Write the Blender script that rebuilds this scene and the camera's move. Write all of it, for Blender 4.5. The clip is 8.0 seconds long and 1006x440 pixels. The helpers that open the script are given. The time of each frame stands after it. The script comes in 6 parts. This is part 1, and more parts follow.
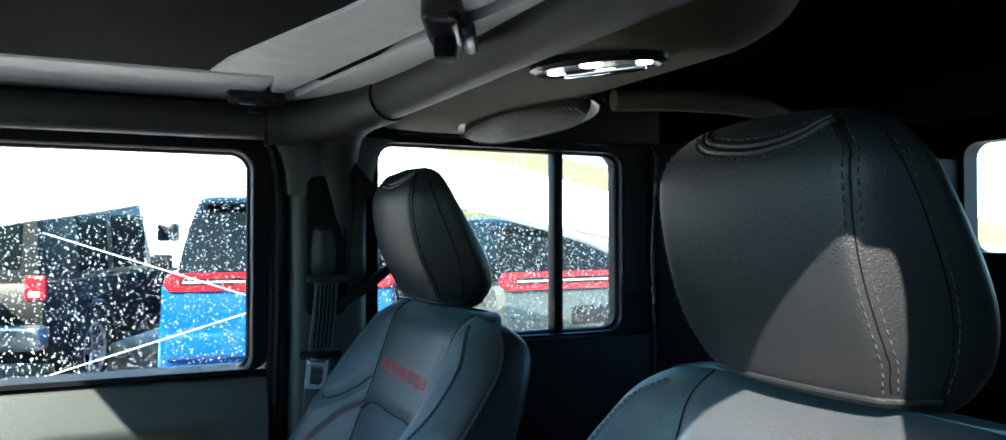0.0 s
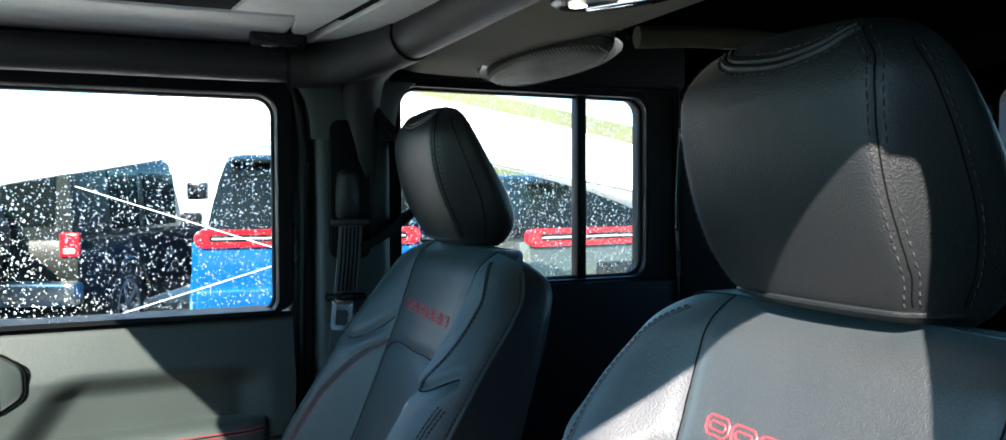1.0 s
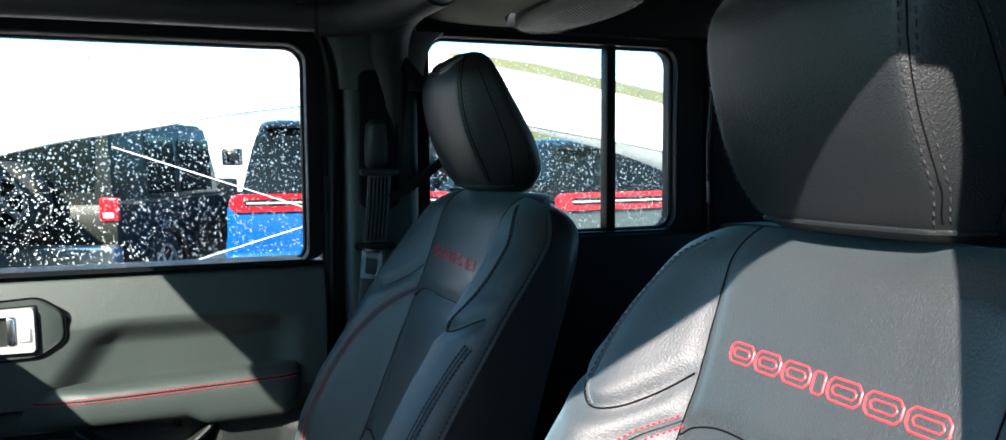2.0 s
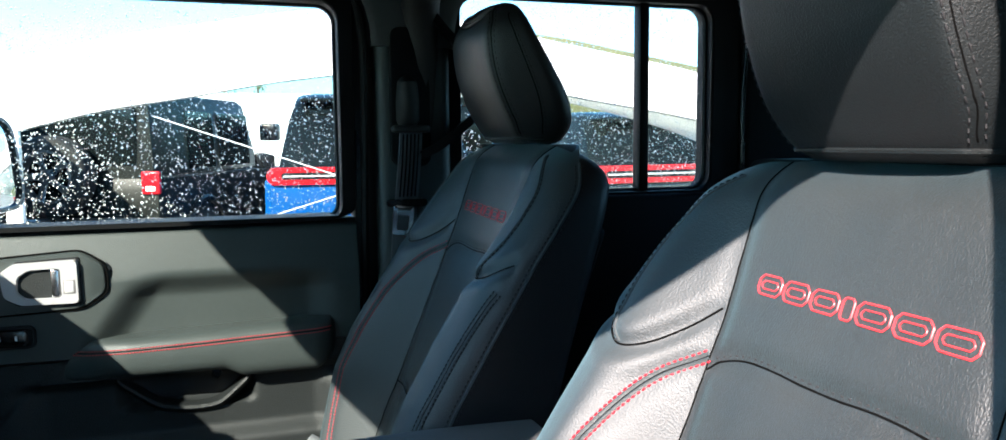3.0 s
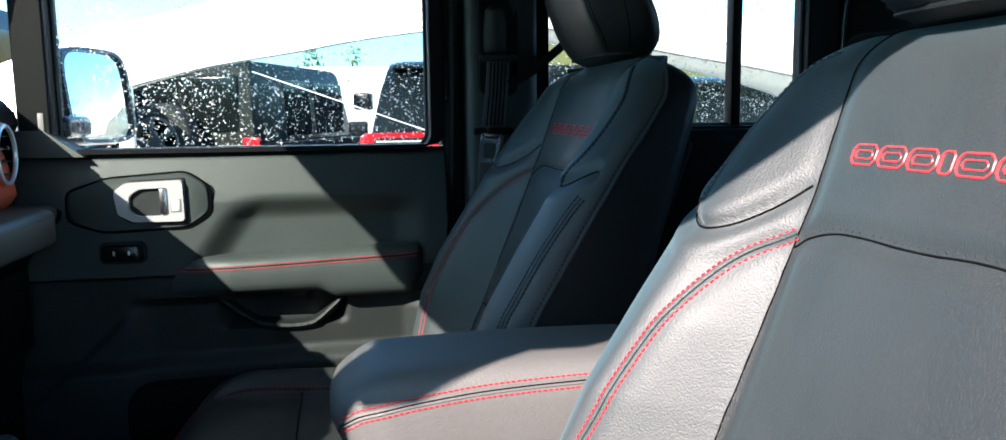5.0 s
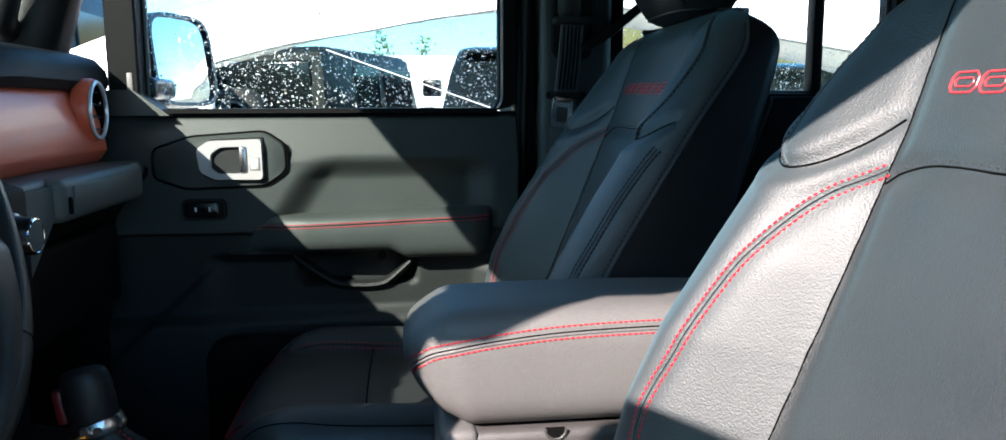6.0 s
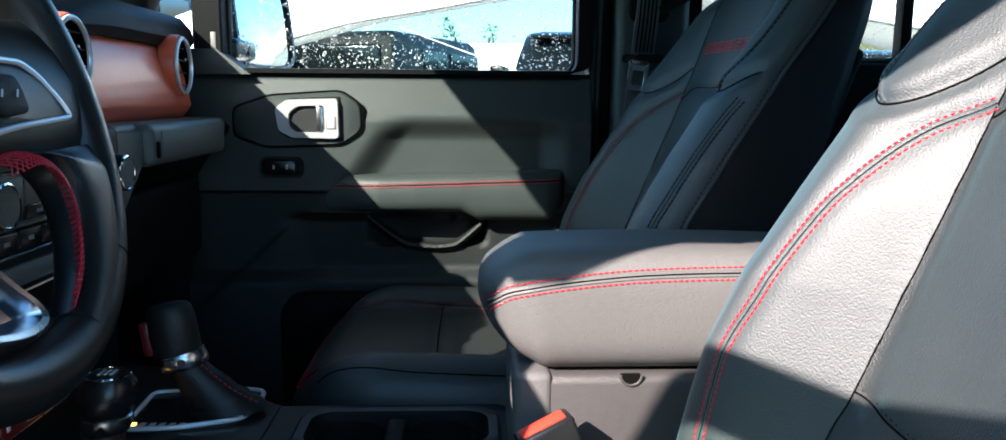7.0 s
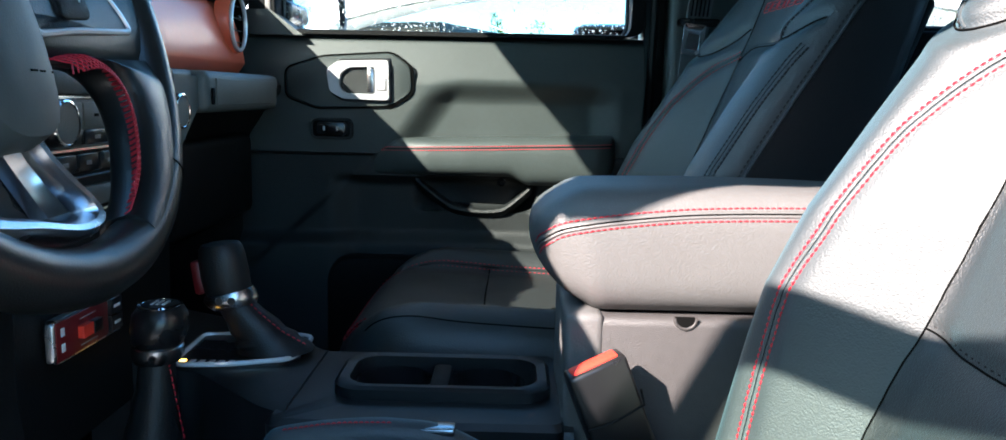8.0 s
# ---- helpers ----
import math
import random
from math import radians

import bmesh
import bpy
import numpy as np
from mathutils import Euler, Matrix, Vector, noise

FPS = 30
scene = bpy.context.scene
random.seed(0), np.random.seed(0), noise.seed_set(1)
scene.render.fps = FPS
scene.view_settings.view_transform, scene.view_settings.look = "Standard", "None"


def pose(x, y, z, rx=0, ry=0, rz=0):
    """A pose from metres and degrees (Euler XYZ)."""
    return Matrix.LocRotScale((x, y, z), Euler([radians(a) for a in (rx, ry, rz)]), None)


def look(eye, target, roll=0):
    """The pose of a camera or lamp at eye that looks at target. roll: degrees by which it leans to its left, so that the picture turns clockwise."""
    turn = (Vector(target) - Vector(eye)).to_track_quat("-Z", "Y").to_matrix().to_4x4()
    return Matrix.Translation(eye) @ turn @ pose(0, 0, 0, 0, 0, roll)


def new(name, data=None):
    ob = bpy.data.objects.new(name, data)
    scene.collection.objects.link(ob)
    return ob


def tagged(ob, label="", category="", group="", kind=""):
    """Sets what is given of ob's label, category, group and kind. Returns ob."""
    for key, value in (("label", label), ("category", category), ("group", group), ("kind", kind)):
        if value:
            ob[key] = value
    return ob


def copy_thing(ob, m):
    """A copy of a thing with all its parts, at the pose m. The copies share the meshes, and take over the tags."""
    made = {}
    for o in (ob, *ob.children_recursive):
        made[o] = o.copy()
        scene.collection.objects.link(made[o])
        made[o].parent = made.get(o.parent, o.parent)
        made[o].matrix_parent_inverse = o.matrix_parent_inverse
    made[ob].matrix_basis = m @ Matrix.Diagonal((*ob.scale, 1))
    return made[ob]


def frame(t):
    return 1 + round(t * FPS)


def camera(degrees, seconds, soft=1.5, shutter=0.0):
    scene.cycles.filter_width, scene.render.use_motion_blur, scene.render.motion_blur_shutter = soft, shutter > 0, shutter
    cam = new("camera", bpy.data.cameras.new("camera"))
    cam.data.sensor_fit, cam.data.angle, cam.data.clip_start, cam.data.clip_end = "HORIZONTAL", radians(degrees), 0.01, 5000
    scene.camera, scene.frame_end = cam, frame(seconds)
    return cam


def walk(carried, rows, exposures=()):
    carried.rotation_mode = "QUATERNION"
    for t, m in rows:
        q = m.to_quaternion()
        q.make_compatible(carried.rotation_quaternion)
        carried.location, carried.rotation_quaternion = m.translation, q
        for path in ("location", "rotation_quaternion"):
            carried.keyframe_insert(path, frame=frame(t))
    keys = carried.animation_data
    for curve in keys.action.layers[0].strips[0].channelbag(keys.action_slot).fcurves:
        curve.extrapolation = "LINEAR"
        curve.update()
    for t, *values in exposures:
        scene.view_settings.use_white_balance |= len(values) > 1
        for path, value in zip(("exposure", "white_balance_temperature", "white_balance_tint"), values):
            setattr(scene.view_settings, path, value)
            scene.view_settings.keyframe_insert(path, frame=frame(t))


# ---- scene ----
cam = camera(64.5, 8.0)
METRES, EYE, TILT, LEAN, TURN = 0.36, 1.55, 1.0, 0.0, -25.0
ROWS = [
    (0.0, 0.0, 0.0, 0.0, 0.0, -0.0, 0.0),
    (0.5, 0.0043, -0.0011, -0.0447, 0.82, -1.44, 0.12),
    (1.0, 0.015, 0.0002, -0.0852, 1.84, -2.88, 0.22),
    (1.5, 0.0259, 0.002, -0.1301, 2.96, -4.13, 0.33),
    (3.0, 0.0544, -0.0136, -0.2832, 6.63, -6.74, 0.58),
    (3.5, 0.0665, -0.011, -0.3388, 8.0, -7.36, 0.74),
    (4.0, 0.0702, -0.0202, -0.4032, 9.4, -7.69, 0.75),
    (5.5, 0.0654, -0.0633, -0.5875, 15.3, -8.71, 0.76),
    (6.0, 0.0486, -0.0704, -0.6599, 17.8, -8.98, 0.5),
    (6.5, 0.0285, -0.0829, -0.7185, 20.23, -9.46, 0.2),
    (7.0, 0.0074, -0.0892, -0.7986, 22.44, -9.65, -0.11),
    (7.5, -0.0063, -0.0904, -0.8872, 24.32, -9.71, -0.44),
    (8.0, -0.0206, -0.0878, -0.9724, 25.69, -9.79, -0.79),
]
walk(cam, [(t, pose(0, 0, EYE, TILT, LEAN, TURN) @ pose(METRES * x, METRES * y, METRES * z, 90 + pitch, roll, yaw)) for t, x, y, z, yaw, pitch, roll in ROWS],
     exposures=[(0.0, 3.15, 5500, 5), (0.5, 3.1, 5500, 5), (1.5, 2.74, 5500, 5), (3.5, 2.38, 5500, 5), (6.5, 2.28, 5500, 5), (7.3, 2.54, 5500, 5), (8.0, 2.90, 5500, 5)])

# ---- world and sun ----
SUN_WAY = Vector((1.0, 1.0, -0.92)).normalized()
sky_world = bpy.data.worlds.new("sky")
scene.world = sky_world
sky_world.use_nodes = True
wn = sky_world.node_tree
wn.nodes.clear()
w_out = wn.nodes.new("ShaderNodeOutputWorld")
w_bg = wn.nodes.new("ShaderNodeBackground")
w_sky = wn.nodes.new("ShaderNodeTexSky")
w_sky.sky_type = "NISHITA"
w_sky.sun_disc = False
w_sky.sun_elevation = math.asin(-SUN_WAY.z)
w_sky.sun_rotation = math.atan2(-SUN_WAY.x, -SUN_WAY.y)
w_bg.inputs["Strength"].default_value = 0.115
w_tint = wn.nodes.new("ShaderNodeMix")
w_tint.data_type, w_tint.blend_type = "RGBA", "MULTIPLY"
w_tint.inputs["Factor"].default_value = 1.0
w_tint.inputs["B"].default_value = (0.67, 0.92, 1.02, 1)
wn.links.new(w_sky.outputs[0], w_tint.inputs["A"])
wn.links.new(w_tint.outputs["Result"], w_bg.inputs["Color"])
wn.links.new(w_bg.outputs[0], w_out.inputs["Surface"])
sun_data = bpy.data.lights.new("sun", "SUN")
sun_data.energy, sun_data.angle, sun_data.color = 5.0, radians(0.5), (1.0, 0.765, 0.61)
sun = new("sun", sun_data)
sun.matrix_world = look((-6, -6, 8), Vector((-6, -6, 8)) + SUN_WAY)


# ---- materials ----
def material(name, colour, rough=0.5, metal=0.0, grain=0.0, grain_scale=600.0, mottle=0.15, mottle_scale=9.0, coat=0.0, spec=0.5, wave=0.0,
             cell=False, rough_var=0.1, stretch=(1, 1, 1)):
    """A procedural surface: base colour with mottling at two scales, and a fine relief."""
    m = bpy.data.materials.new(name)
    m.use_nodes = True
    t = m.node_tree
    p = t.nodes["Principled BSDF"]
    p.inputs["Roughness"].default_value = rough
    p.inputs["Metallic"].default_value = metal
    p.inputs["Coat Weight"].default_value = coat
    p.inputs["Coat Roughness"].default_value = max(0.03, rough - 0.12) if rough > 0.4 else 0.05
    p.inputs["Specular IOR Level"].default_value = spec
    geo = t.nodes.new("ShaderNodeNewGeometry")
    mp = t.nodes.new("ShaderNodeMapping")
    mp.inputs["Scale"].default_value = stretch
    t.links.new(geo.outputs["Position"], mp.inputs["Vector"])
    n1 = t.nodes.new("ShaderNodeTexNoise")
    n1.inputs["Scale"].default_value = mottle_scale
    n1.inputs["Detail"].default_value = 6
    n2 = t.nodes.new("ShaderNodeTexNoise")
    n2.inputs["Scale"].default_value = mottle_scale * 14
    n2.inputs["Detail"].default_value = 3
    t.links.new(mp.outputs[0], n1.inputs["Vector"])
    t.links.new(mp.outputs[0], n2.inputs["Vector"])
    add = t.nodes.new("ShaderNodeMath")
    add.operation = "MULTIPLY_ADD"
    add.inputs[1].default_value = 0.5
    t.links.new(n2.outputs[0], add.inputs[0])
    half = t.nodes.new("ShaderNodeMath")
    half.operation = "MULTIPLY"
    half.inputs[1].default_value = 0.5
    t.links.new(n1.outputs[0], half.inputs[0])
    t.links.new(half.outputs[0], add.inputs[2])
    ramp = t.nodes.new("ShaderNodeMix")
    ramp.data_type = "RGBA"
    ramp.inputs["A"].default_value = (*[max(0.0, c * (1 - 2 * mottle)) for c in colour], 1)
    ramp.inputs["B"].default_value = (*[min(1.0, c * (1 + 2 * mottle)) for c in colour], 1)
    t.links.new(add.outputs[0], ramp.inputs["Factor"])
    t.links.new(ramp.outputs["Result"], p.inputs["Base Color"])
    if rough_var:
        rr = t.nodes.new("ShaderNodeMapRange")
        rr.inputs["To Min"].default_value = max(0.02, rough - rough_var)
        rr.inputs["To Max"].default_value = min(1.0, rough + rough_var)
        t.links.new(n1.outputs[0], rr.inputs["Value"])
        t.links.new(rr.outputs[0], p.inputs["Roughness"])
    if grain:
        if cell:
            g = t.nodes.new("ShaderNodeTexVoronoi")
            g.inputs["Scale"].default_value = grain_scale
            out = g.outputs["Distance"]
        else:
            g = t.nodes.new("ShaderNodeTexNoise")
            g.inputs["Scale"].default_value = grain_scale
            g.inputs["Detail"].default_value = 4
            out = g.outputs[0]
        t.links.new(mp.outputs[0], g.inputs["Vector"])
        b = t.nodes.new("ShaderNodeBump")
        b.inputs["Strength"].default_value = grain
        b.inputs["Distance"].default_value = 0.001
        t.links.new(out, b.inputs["Height"])
        t.links.new(b.outputs[0], p.inputs["Normal"])
    return m


def glass_material(name, tint=(1, 1, 1), gloss=0.5):
    m = bpy.data.materials.new(name)
    m.use_nodes = True
    t = m.node_tree
    t.nodes.clear()
    out = t.nodes.new("ShaderNodeOutputMaterial")
    tr = t.nodes.new("ShaderNodeBsdfTransparent")
    tr.inputs[0].default_value = (*tint, 1)
    gl = t.nodes.new("ShaderNodeBsdfGlossy")
    gl.inputs["Roughness"].default_value = 0.02
    fr = t.nodes.new("ShaderNodeFresnel")
    fr.inputs[0].default_value = 1.5
    k = t.nodes.new("ShaderNodeMath")
    k.operation = "MULTIPLY"
    k.inputs[1].default_value = gloss
    mix = t.nodes.new("ShaderNodeMixShader")
    t.links.new(fr.outputs[0], k.inputs[0])
    t.links.new(k.outputs[0], mix.inputs[0])
    t.links.new(tr.outputs[0], mix.inputs[1])
    t.links.new(gl.outputs[0], mix.inputs[2])
    t.links.new(mix.outputs[0], out.inputs[0])
    return m


def glow_material(name, colour, strength):
    m = bpy.data.materials.new(name)
    m.use_nodes = True
    p = m.node_tree.nodes["Principled BSDF"]
    p.inputs["Base Color"].default_value = (*colour, 1)
    p.inputs["Emission Color"].default_value = (*colour, 1)
    p.inputs["Emission Strength"].default_value = strength
    return m


# Teal in the base colour stands in for blue skylight on black leather.
LEATHER = material("black_leather", (0.0265, 0.031, 0.034), 0.55, grain=0.6, grain_scale=560, mottle=0.08, spec=0.8, coat=0.08, mottle_scale=14)
# Seat leather darkened: the headrest's angle to the sun is in its colour.
HEAD_LEATHER_DIM = material("headrest_leather_dim", (0.0080, 0.0102, 0.0112), 0.46, grain=0.6, grain_scale=640, mottle=0.10, spec=0.45, mottle_scale=14, coat=0.03)
INSERT = material("black_leather_insert", (0.0145, 0.0155, 0.0160), 0.50, grain=0.75, grain_scale=520, stretch=(1, 1.6, 0.8), mottle=0.10, spec=0.75, coat=0.12, mottle_scale=14)
CUSHION = material("cushion_leather", (0.023, 0.0262, 0.0270), 0.50, grain=0.6, grain_scale=540, mottle=0.08, spec=0.6, coat=0.06, mottle_scale=14)
# Seat sides and back coloured darker, the shade on them put in the colour.
SIDE_SHADED = material("seat_side_shaded", (0.010, 0.011, 0.013), 0.55, grain=0.3, grain_scale=620, spec=0.4)
SEAM = material("black_seam", (0.003, 0.003, 0.003), 0.8, spec=0.05)
# Teal sheen tint paints reflected skylight onto the shaded leather.
for hide, sky_sheen in ((LEATHER, 0.22), (INSERT, 0.14)):
    hp = hide.node_tree.nodes["Principled BSDF"]
    hp.inputs["Sheen Weight"].default_value = sky_sheen
    hp.inputs["Sheen Roughness"].default_value = 0.5
    hp.inputs["Sheen Tint"].default_value = (0.40, 0.82, 1.0, 1)
THREAD_BLACK = material("black_thread", (0.022, 0.022, 0.024), 0.7, spec=0.3)
THREAD_RED = material("red_thread", (0.45, 0.015, 0.03), 0.55)
THREAD_BADGE = material("red_embroidery", (0.62, 0.035, 0.045), 0.42, spec=0.6)
PIPING = material("grey_piping", (0.22, 0.21, 0.21), 0.45)
VINYL = material("door_vinyl", (0.040, 0.049, 0.048), 0.46, spec=0.45, grain=0.28, grain_scale=760, mottle=0.1, cell=True)
# Lightened copy of the door vinyl; the extra light on the dash is painted in.
DASH_VINYL_LIT = material("dash_vinyl_lit", (0.105, 0.113, 0.100), 0.46, spec=0.5, grain=0.4, grain_scale=620, mottle=0.1, cell=True)
COVER = material("airbag_cover", (0.050, 0.057, 0.052), 0.5, spec=0.5, grain=0.12, grain_scale=700, mottle=0.1)
PLASTIC = material("black_plastic", (0.005, 0.0055, 0.006), 0.50, grain=0.35, grain_scale=900, mottle=0.15, cell=True, spec=0.13)
# Hard door plastic, darkened further with the shade low on the door.
DOOR_PLASTIC = material("door_plastic", (0.015, 0.0175, 0.018), 0.5, grain=0.5, grain_scale=620, mottle=0.12, cell=True, spec=0.35)
CONSOLE = material("console_black", (0.0095, 0.0105, 0.0115), 0.38, grain=0.25, grain_scale=900, mottle=0.12, cell=True, spec=0.42)
WHEEL_LEATHER = material("wheel_leather", (0.008, 0.009, 0.009), 0.36, grain=0.2, grain_scale=700, mottle=0.1, spec=0.45, coat=0.08)
BOOT = material("boot_leather", (0.010, 0.011, 0.012), 0.45, grain=0.5, grain_scale=500, mottle=0.15, spec=0.4)
STRAP = material("black_strap", (0.006, 0.006, 0.007), 0.7, grain=0.5, grain_scale=900, spec=0.1)
# Black leather paled, so the colour carries the sun on lid and bin front.
SUNLIT_LEATHER = material("sunlit_leather", (0.098, 0.096, 0.095), 0.55, grain=0.5, grain_scale=480, mottle=0.08, spec=0.6)
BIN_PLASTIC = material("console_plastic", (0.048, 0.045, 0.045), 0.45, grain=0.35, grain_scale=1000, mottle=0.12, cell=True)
SMOOTH_BLACK = material("smooth_black", (0.010, 0.010, 0.011), 0.28, mottle=0.1)
RUBBER = material("rubber_seal", (0.006, 0.006, 0.006), 0.45, mottle=0.2, spec=0.25)
CHROME = material("chrome", (0.80, 0.80, 0.82), 0.10, 1.0, mottle=0.03, rough_var=0.04)
SATIN = material("satin_silver", (0.55, 0.56, 0.58), 0.26, 1.0, mottle=0.05, rough_var=0.06)
RED_DASH = material("red_satin_dash", (0.86, 0.17, 0.08), 0.40, 0.05, coat=0.2, mottle=0.06, grain=0.05, grain_scale=2500)
RED_PLATE = material("red_switch_plate", (0.13, 0.008, 0.010), 0.35)
RED_BUTTON = material("red_buckle_button", (0.70, 0.04, 0.02), 0.4)
HEADLINER = material("grey_headliner", (0.095, 0.088, 0.050), 0.85, grain=0.5, grain_scale=900)
PANEL_WHITE = material("hardtop_shell", (0.86, 0.87, 0.78), 0.6, grain=0.9, grain_scale=260, mottle=0.2, mottle_scale=30)
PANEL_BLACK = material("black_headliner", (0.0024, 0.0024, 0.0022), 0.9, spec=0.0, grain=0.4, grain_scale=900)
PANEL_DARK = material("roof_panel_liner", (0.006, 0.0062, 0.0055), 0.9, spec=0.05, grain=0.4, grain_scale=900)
PADDING = material("bar_padding", (0.012, 0.0125, 0.0125), 0.55, grain=0.4, grain_scale=800, cell=True)
WEB = material("belt_webbing", (0.15, 0.16, 0.17), 0.6, grain=0.8, grain_scale=700, stretch=(1, 1, 0.2))
CARPET = material("black_carpet", (0.006, 0.006, 0.006), 0.95, spec=0.05, grain=1.0, grain_scale=900)
MARK = material("white_marking", (0.7, 0.7, 0.7), 0.5)
MESH = material("speaker_mesh", (0.045, 0.042, 0.032), 0.6, grain=0.5, grain_scale=1500)
MESH_RIB = material("speaker_rib", (0.20, 0.19, 0.14), 0.5)
LENS = glow_material("lamp_lens", (1.0, 0.86, 0.62), 1.3)
HANDLE_CHROME = material("handle_chrome", (0.66, 0.66, 0.68), 0.20, 0.40, mottle=0.03, rough_var=0.05)
BRIGHT = material("bright_trim", (0.82, 0.82, 0.83), 0.22, 0.35, mottle=0.03, rough_var=0.05)
GLASS = glass_material("window_glass", (0.93, 0.96, 0.94), 0.6)
SCREEN_GLASS = glass_material("windscreen_glass", (0.88, 0.93, 0.90), 0.6)
DARK_GLASS = material("dark_car_glass", (0.006, 0.008, 0.008), 0.12, mottle=0.1, rough_var=0.02, spec=0.25)
GREEN_GLASS = glass_material("green_tinted_glass", (0.74, 0.83, 0.79), 0.4)
TINTED = glass_material("tinted_glass", (0.80, 0.82, 0.80), 0.3)
MIRROR = material("mirror_face", (0.9, 0.9, 0.9), 0.01, 1.0, mottle=0.0, rough_var=0)
# Ground coloured pale as an added bounce source for roof and cabin.
PALE_GROUND = material("pale_ground", (0.27, 0.27, 0.25), 0.9, grain=1.0, grain_scale=120, mottle=0.3, mottle_scale=1.5)
PAINT_DARK = material("dark_green_paint", (0.006, 0.008, 0.007), 0.4, coat=0.0, spec=0.25, mottle=0.1)
PAINT_BLUE = material("blue_paint", (0.012, 0.10, 0.36), 0.25, 0.2, coat=0.8, mottle=0.08)
PAINT_GREY = material("pale_grey_paint", (0.085, 0.095, 0.080), 0.3, 0.2, coat=0.8, mottle=0.06)
PAINT_WHITE = material("white_paint", (0.80, 0.80, 0.78), 0.3, coat=0.6, mottle=0.03)
TYRE = material("tyre_rubber", (0.015, 0.015, 0.015), 0.8, grain=0.5, grain_scale=150)
ALLOY = material("alloy", (0.45, 0.45, 0.46), 0.3, 0.9, mottle=0.08)
TAIL_RED = material("tail_lamp_red", (0.55, 0.012, 0.02), 0.15, coat=0.7)
LENS_WHITE = material("lamp_white", (0.8, 0.8, 0.8), 0.2)
LINING = material("pale_fabric_lining", (0.78, 0.78, 0.74), 0.9, grain=0.3, grain_scale=300)
WALL_GREY = material("sky_block_dark", (0.05, 0.055, 0.06), 0.7, grain=0.4, grain_scale=40, mottle=0.2, mottle_scale=0.6)
BARK = material("bark", (0.09, 0.065, 0.045), 0.9, grain=1, grain_scale=60, mottle=0.3)
LEAF = material("leaf", (0.06, 0.13, 0.025), 0.6, mottle=0.3, mottle_scale=3)
OLIVE_BAND = material("olive_band", (0.10, 0.10, 0.035), 0.95, mottle=0.3, mottle_scale=0.4, grain=0.6, grain_scale=3)


# ---- mesh tools ----
ORIGINS = {}


def thing(name, loc, label, category, group="", kind=""):
    ob = new(name)
    ob.location = loc
    ob.empty_display_size = 0.05
    ORIGINS[ob] = Vector(loc)
    return tagged(ob, label, category, group, kind)


def part(name, bm, mat, parent=None, label="", sharp=38):
    """Links a bmesh, in world places, as one mesh object under a thing or a part."""
    bmesh.ops.recalc_face_normals(bm, faces=bm.faces[:])
    me = bpy.data.meshes.new(name)
    bm.to_mesh(me)
    bm.free()
    for f in me.polygons:
        f.use_smooth = True
    me.set_sharp_from_angle(angle=radians(sharp))
    me.materials.append(mat)
    ob = new(name, me)
    if parent:
        ob.parent = parent
        ob.matrix_parent_inverse = Matrix.Translation(-ORIGINS.get(parent, Vector()))
    if label:
        tagged(ob, label)
    return ob


def structure(name, bm, mat, label, category, sharp=38):
    return tagged(part(name, bm, mat, sharp=sharp), label, category, kind="structure")


def box(x0, x1, y0, y1, z0, z1, r=0.0, seg=2, bm=None, m=None):
    """A box with rounded edges, from its bounds."""
    own = bmesh.new()
    bmesh.ops.create_cube(own, size=1.0)
    for v in own.verts:
        v.co = Vector((x0 + (v.co.x + 0.5) * (x1 - x0), y0 + (v.co.y + 0.5) * (y1 - y0), z0 + (v.co.z + 0.5) * (z1 - z0)))
    if r:
        bmesh.ops.bevel(own, geom=own.edges[:], offset=r, segments=seg, affect="EDGES", profile=0.5)
    if m is not None:
        bmesh.ops.transform(own, matrix=m, verts=own.verts)
    return merge(bm, own)


def merge(bm, own):
    if bm is None:
        return own
    me = bpy.data.meshes.new("tmp")
    own.to_mesh(me)
    own.free()
    bm.from_mesh(me)
    bpy.data.meshes.remove(me)
    return bm


def loft(rings, cap=True, closed=True, bm=None):
    """Joins rings of equal count into a skin."""
    bm = bm or bmesh.new()
    vs = [[bm.verts.new(p) for p in ring] for ring in rings]
    n = len(rings[0])
    for a, b in zip(vs, vs[1:]):
        for i in range(n if closed else n - 1):
            j = (i + 1) % n
            bm.faces.new((a[i], a[j], b[j], b[i]))
    if cap and closed:
        bm.faces.new(vs[0])
        bm.faces.new(vs[-1])
    return bm


def tube(points, r, sides=6, closed=False, bm=None, flat=1.0):
    """A round cord through points; r a number or a list."""
    pts = [Vector(p) for p in points]
    n = len(pts)
    rings = []
    side = None
    for i, p in enumerate(pts):
        a = pts[(i - 1) % n] if (closed or i) else p
        b = pts[(i + 1) % n] if (closed or i < n - 1) else p
        d = (b - a)
        d = d.normalized() if d.length > 1e-9 else Vector((0, 0, 1))
        if side is None:
            side = d.orthogonal().normalized()
        side = (side - d * side.dot(d))
        side = side.normalized() if side.length > 1e-6 else d.orthogonal().normalized()
        up = d.cross(side)
        rad = r[i] if isinstance(r, (list, tuple)) else r
        rings.append([p + side * rad * math.cos(2 * math.pi * k / sides) + up * rad * flat * math.sin(2 * math.pi * k / sides) for k in range(sides)])
    if closed:
        rings.append(rings[0])
    return loft(rings, cap=not closed, bm=bm)


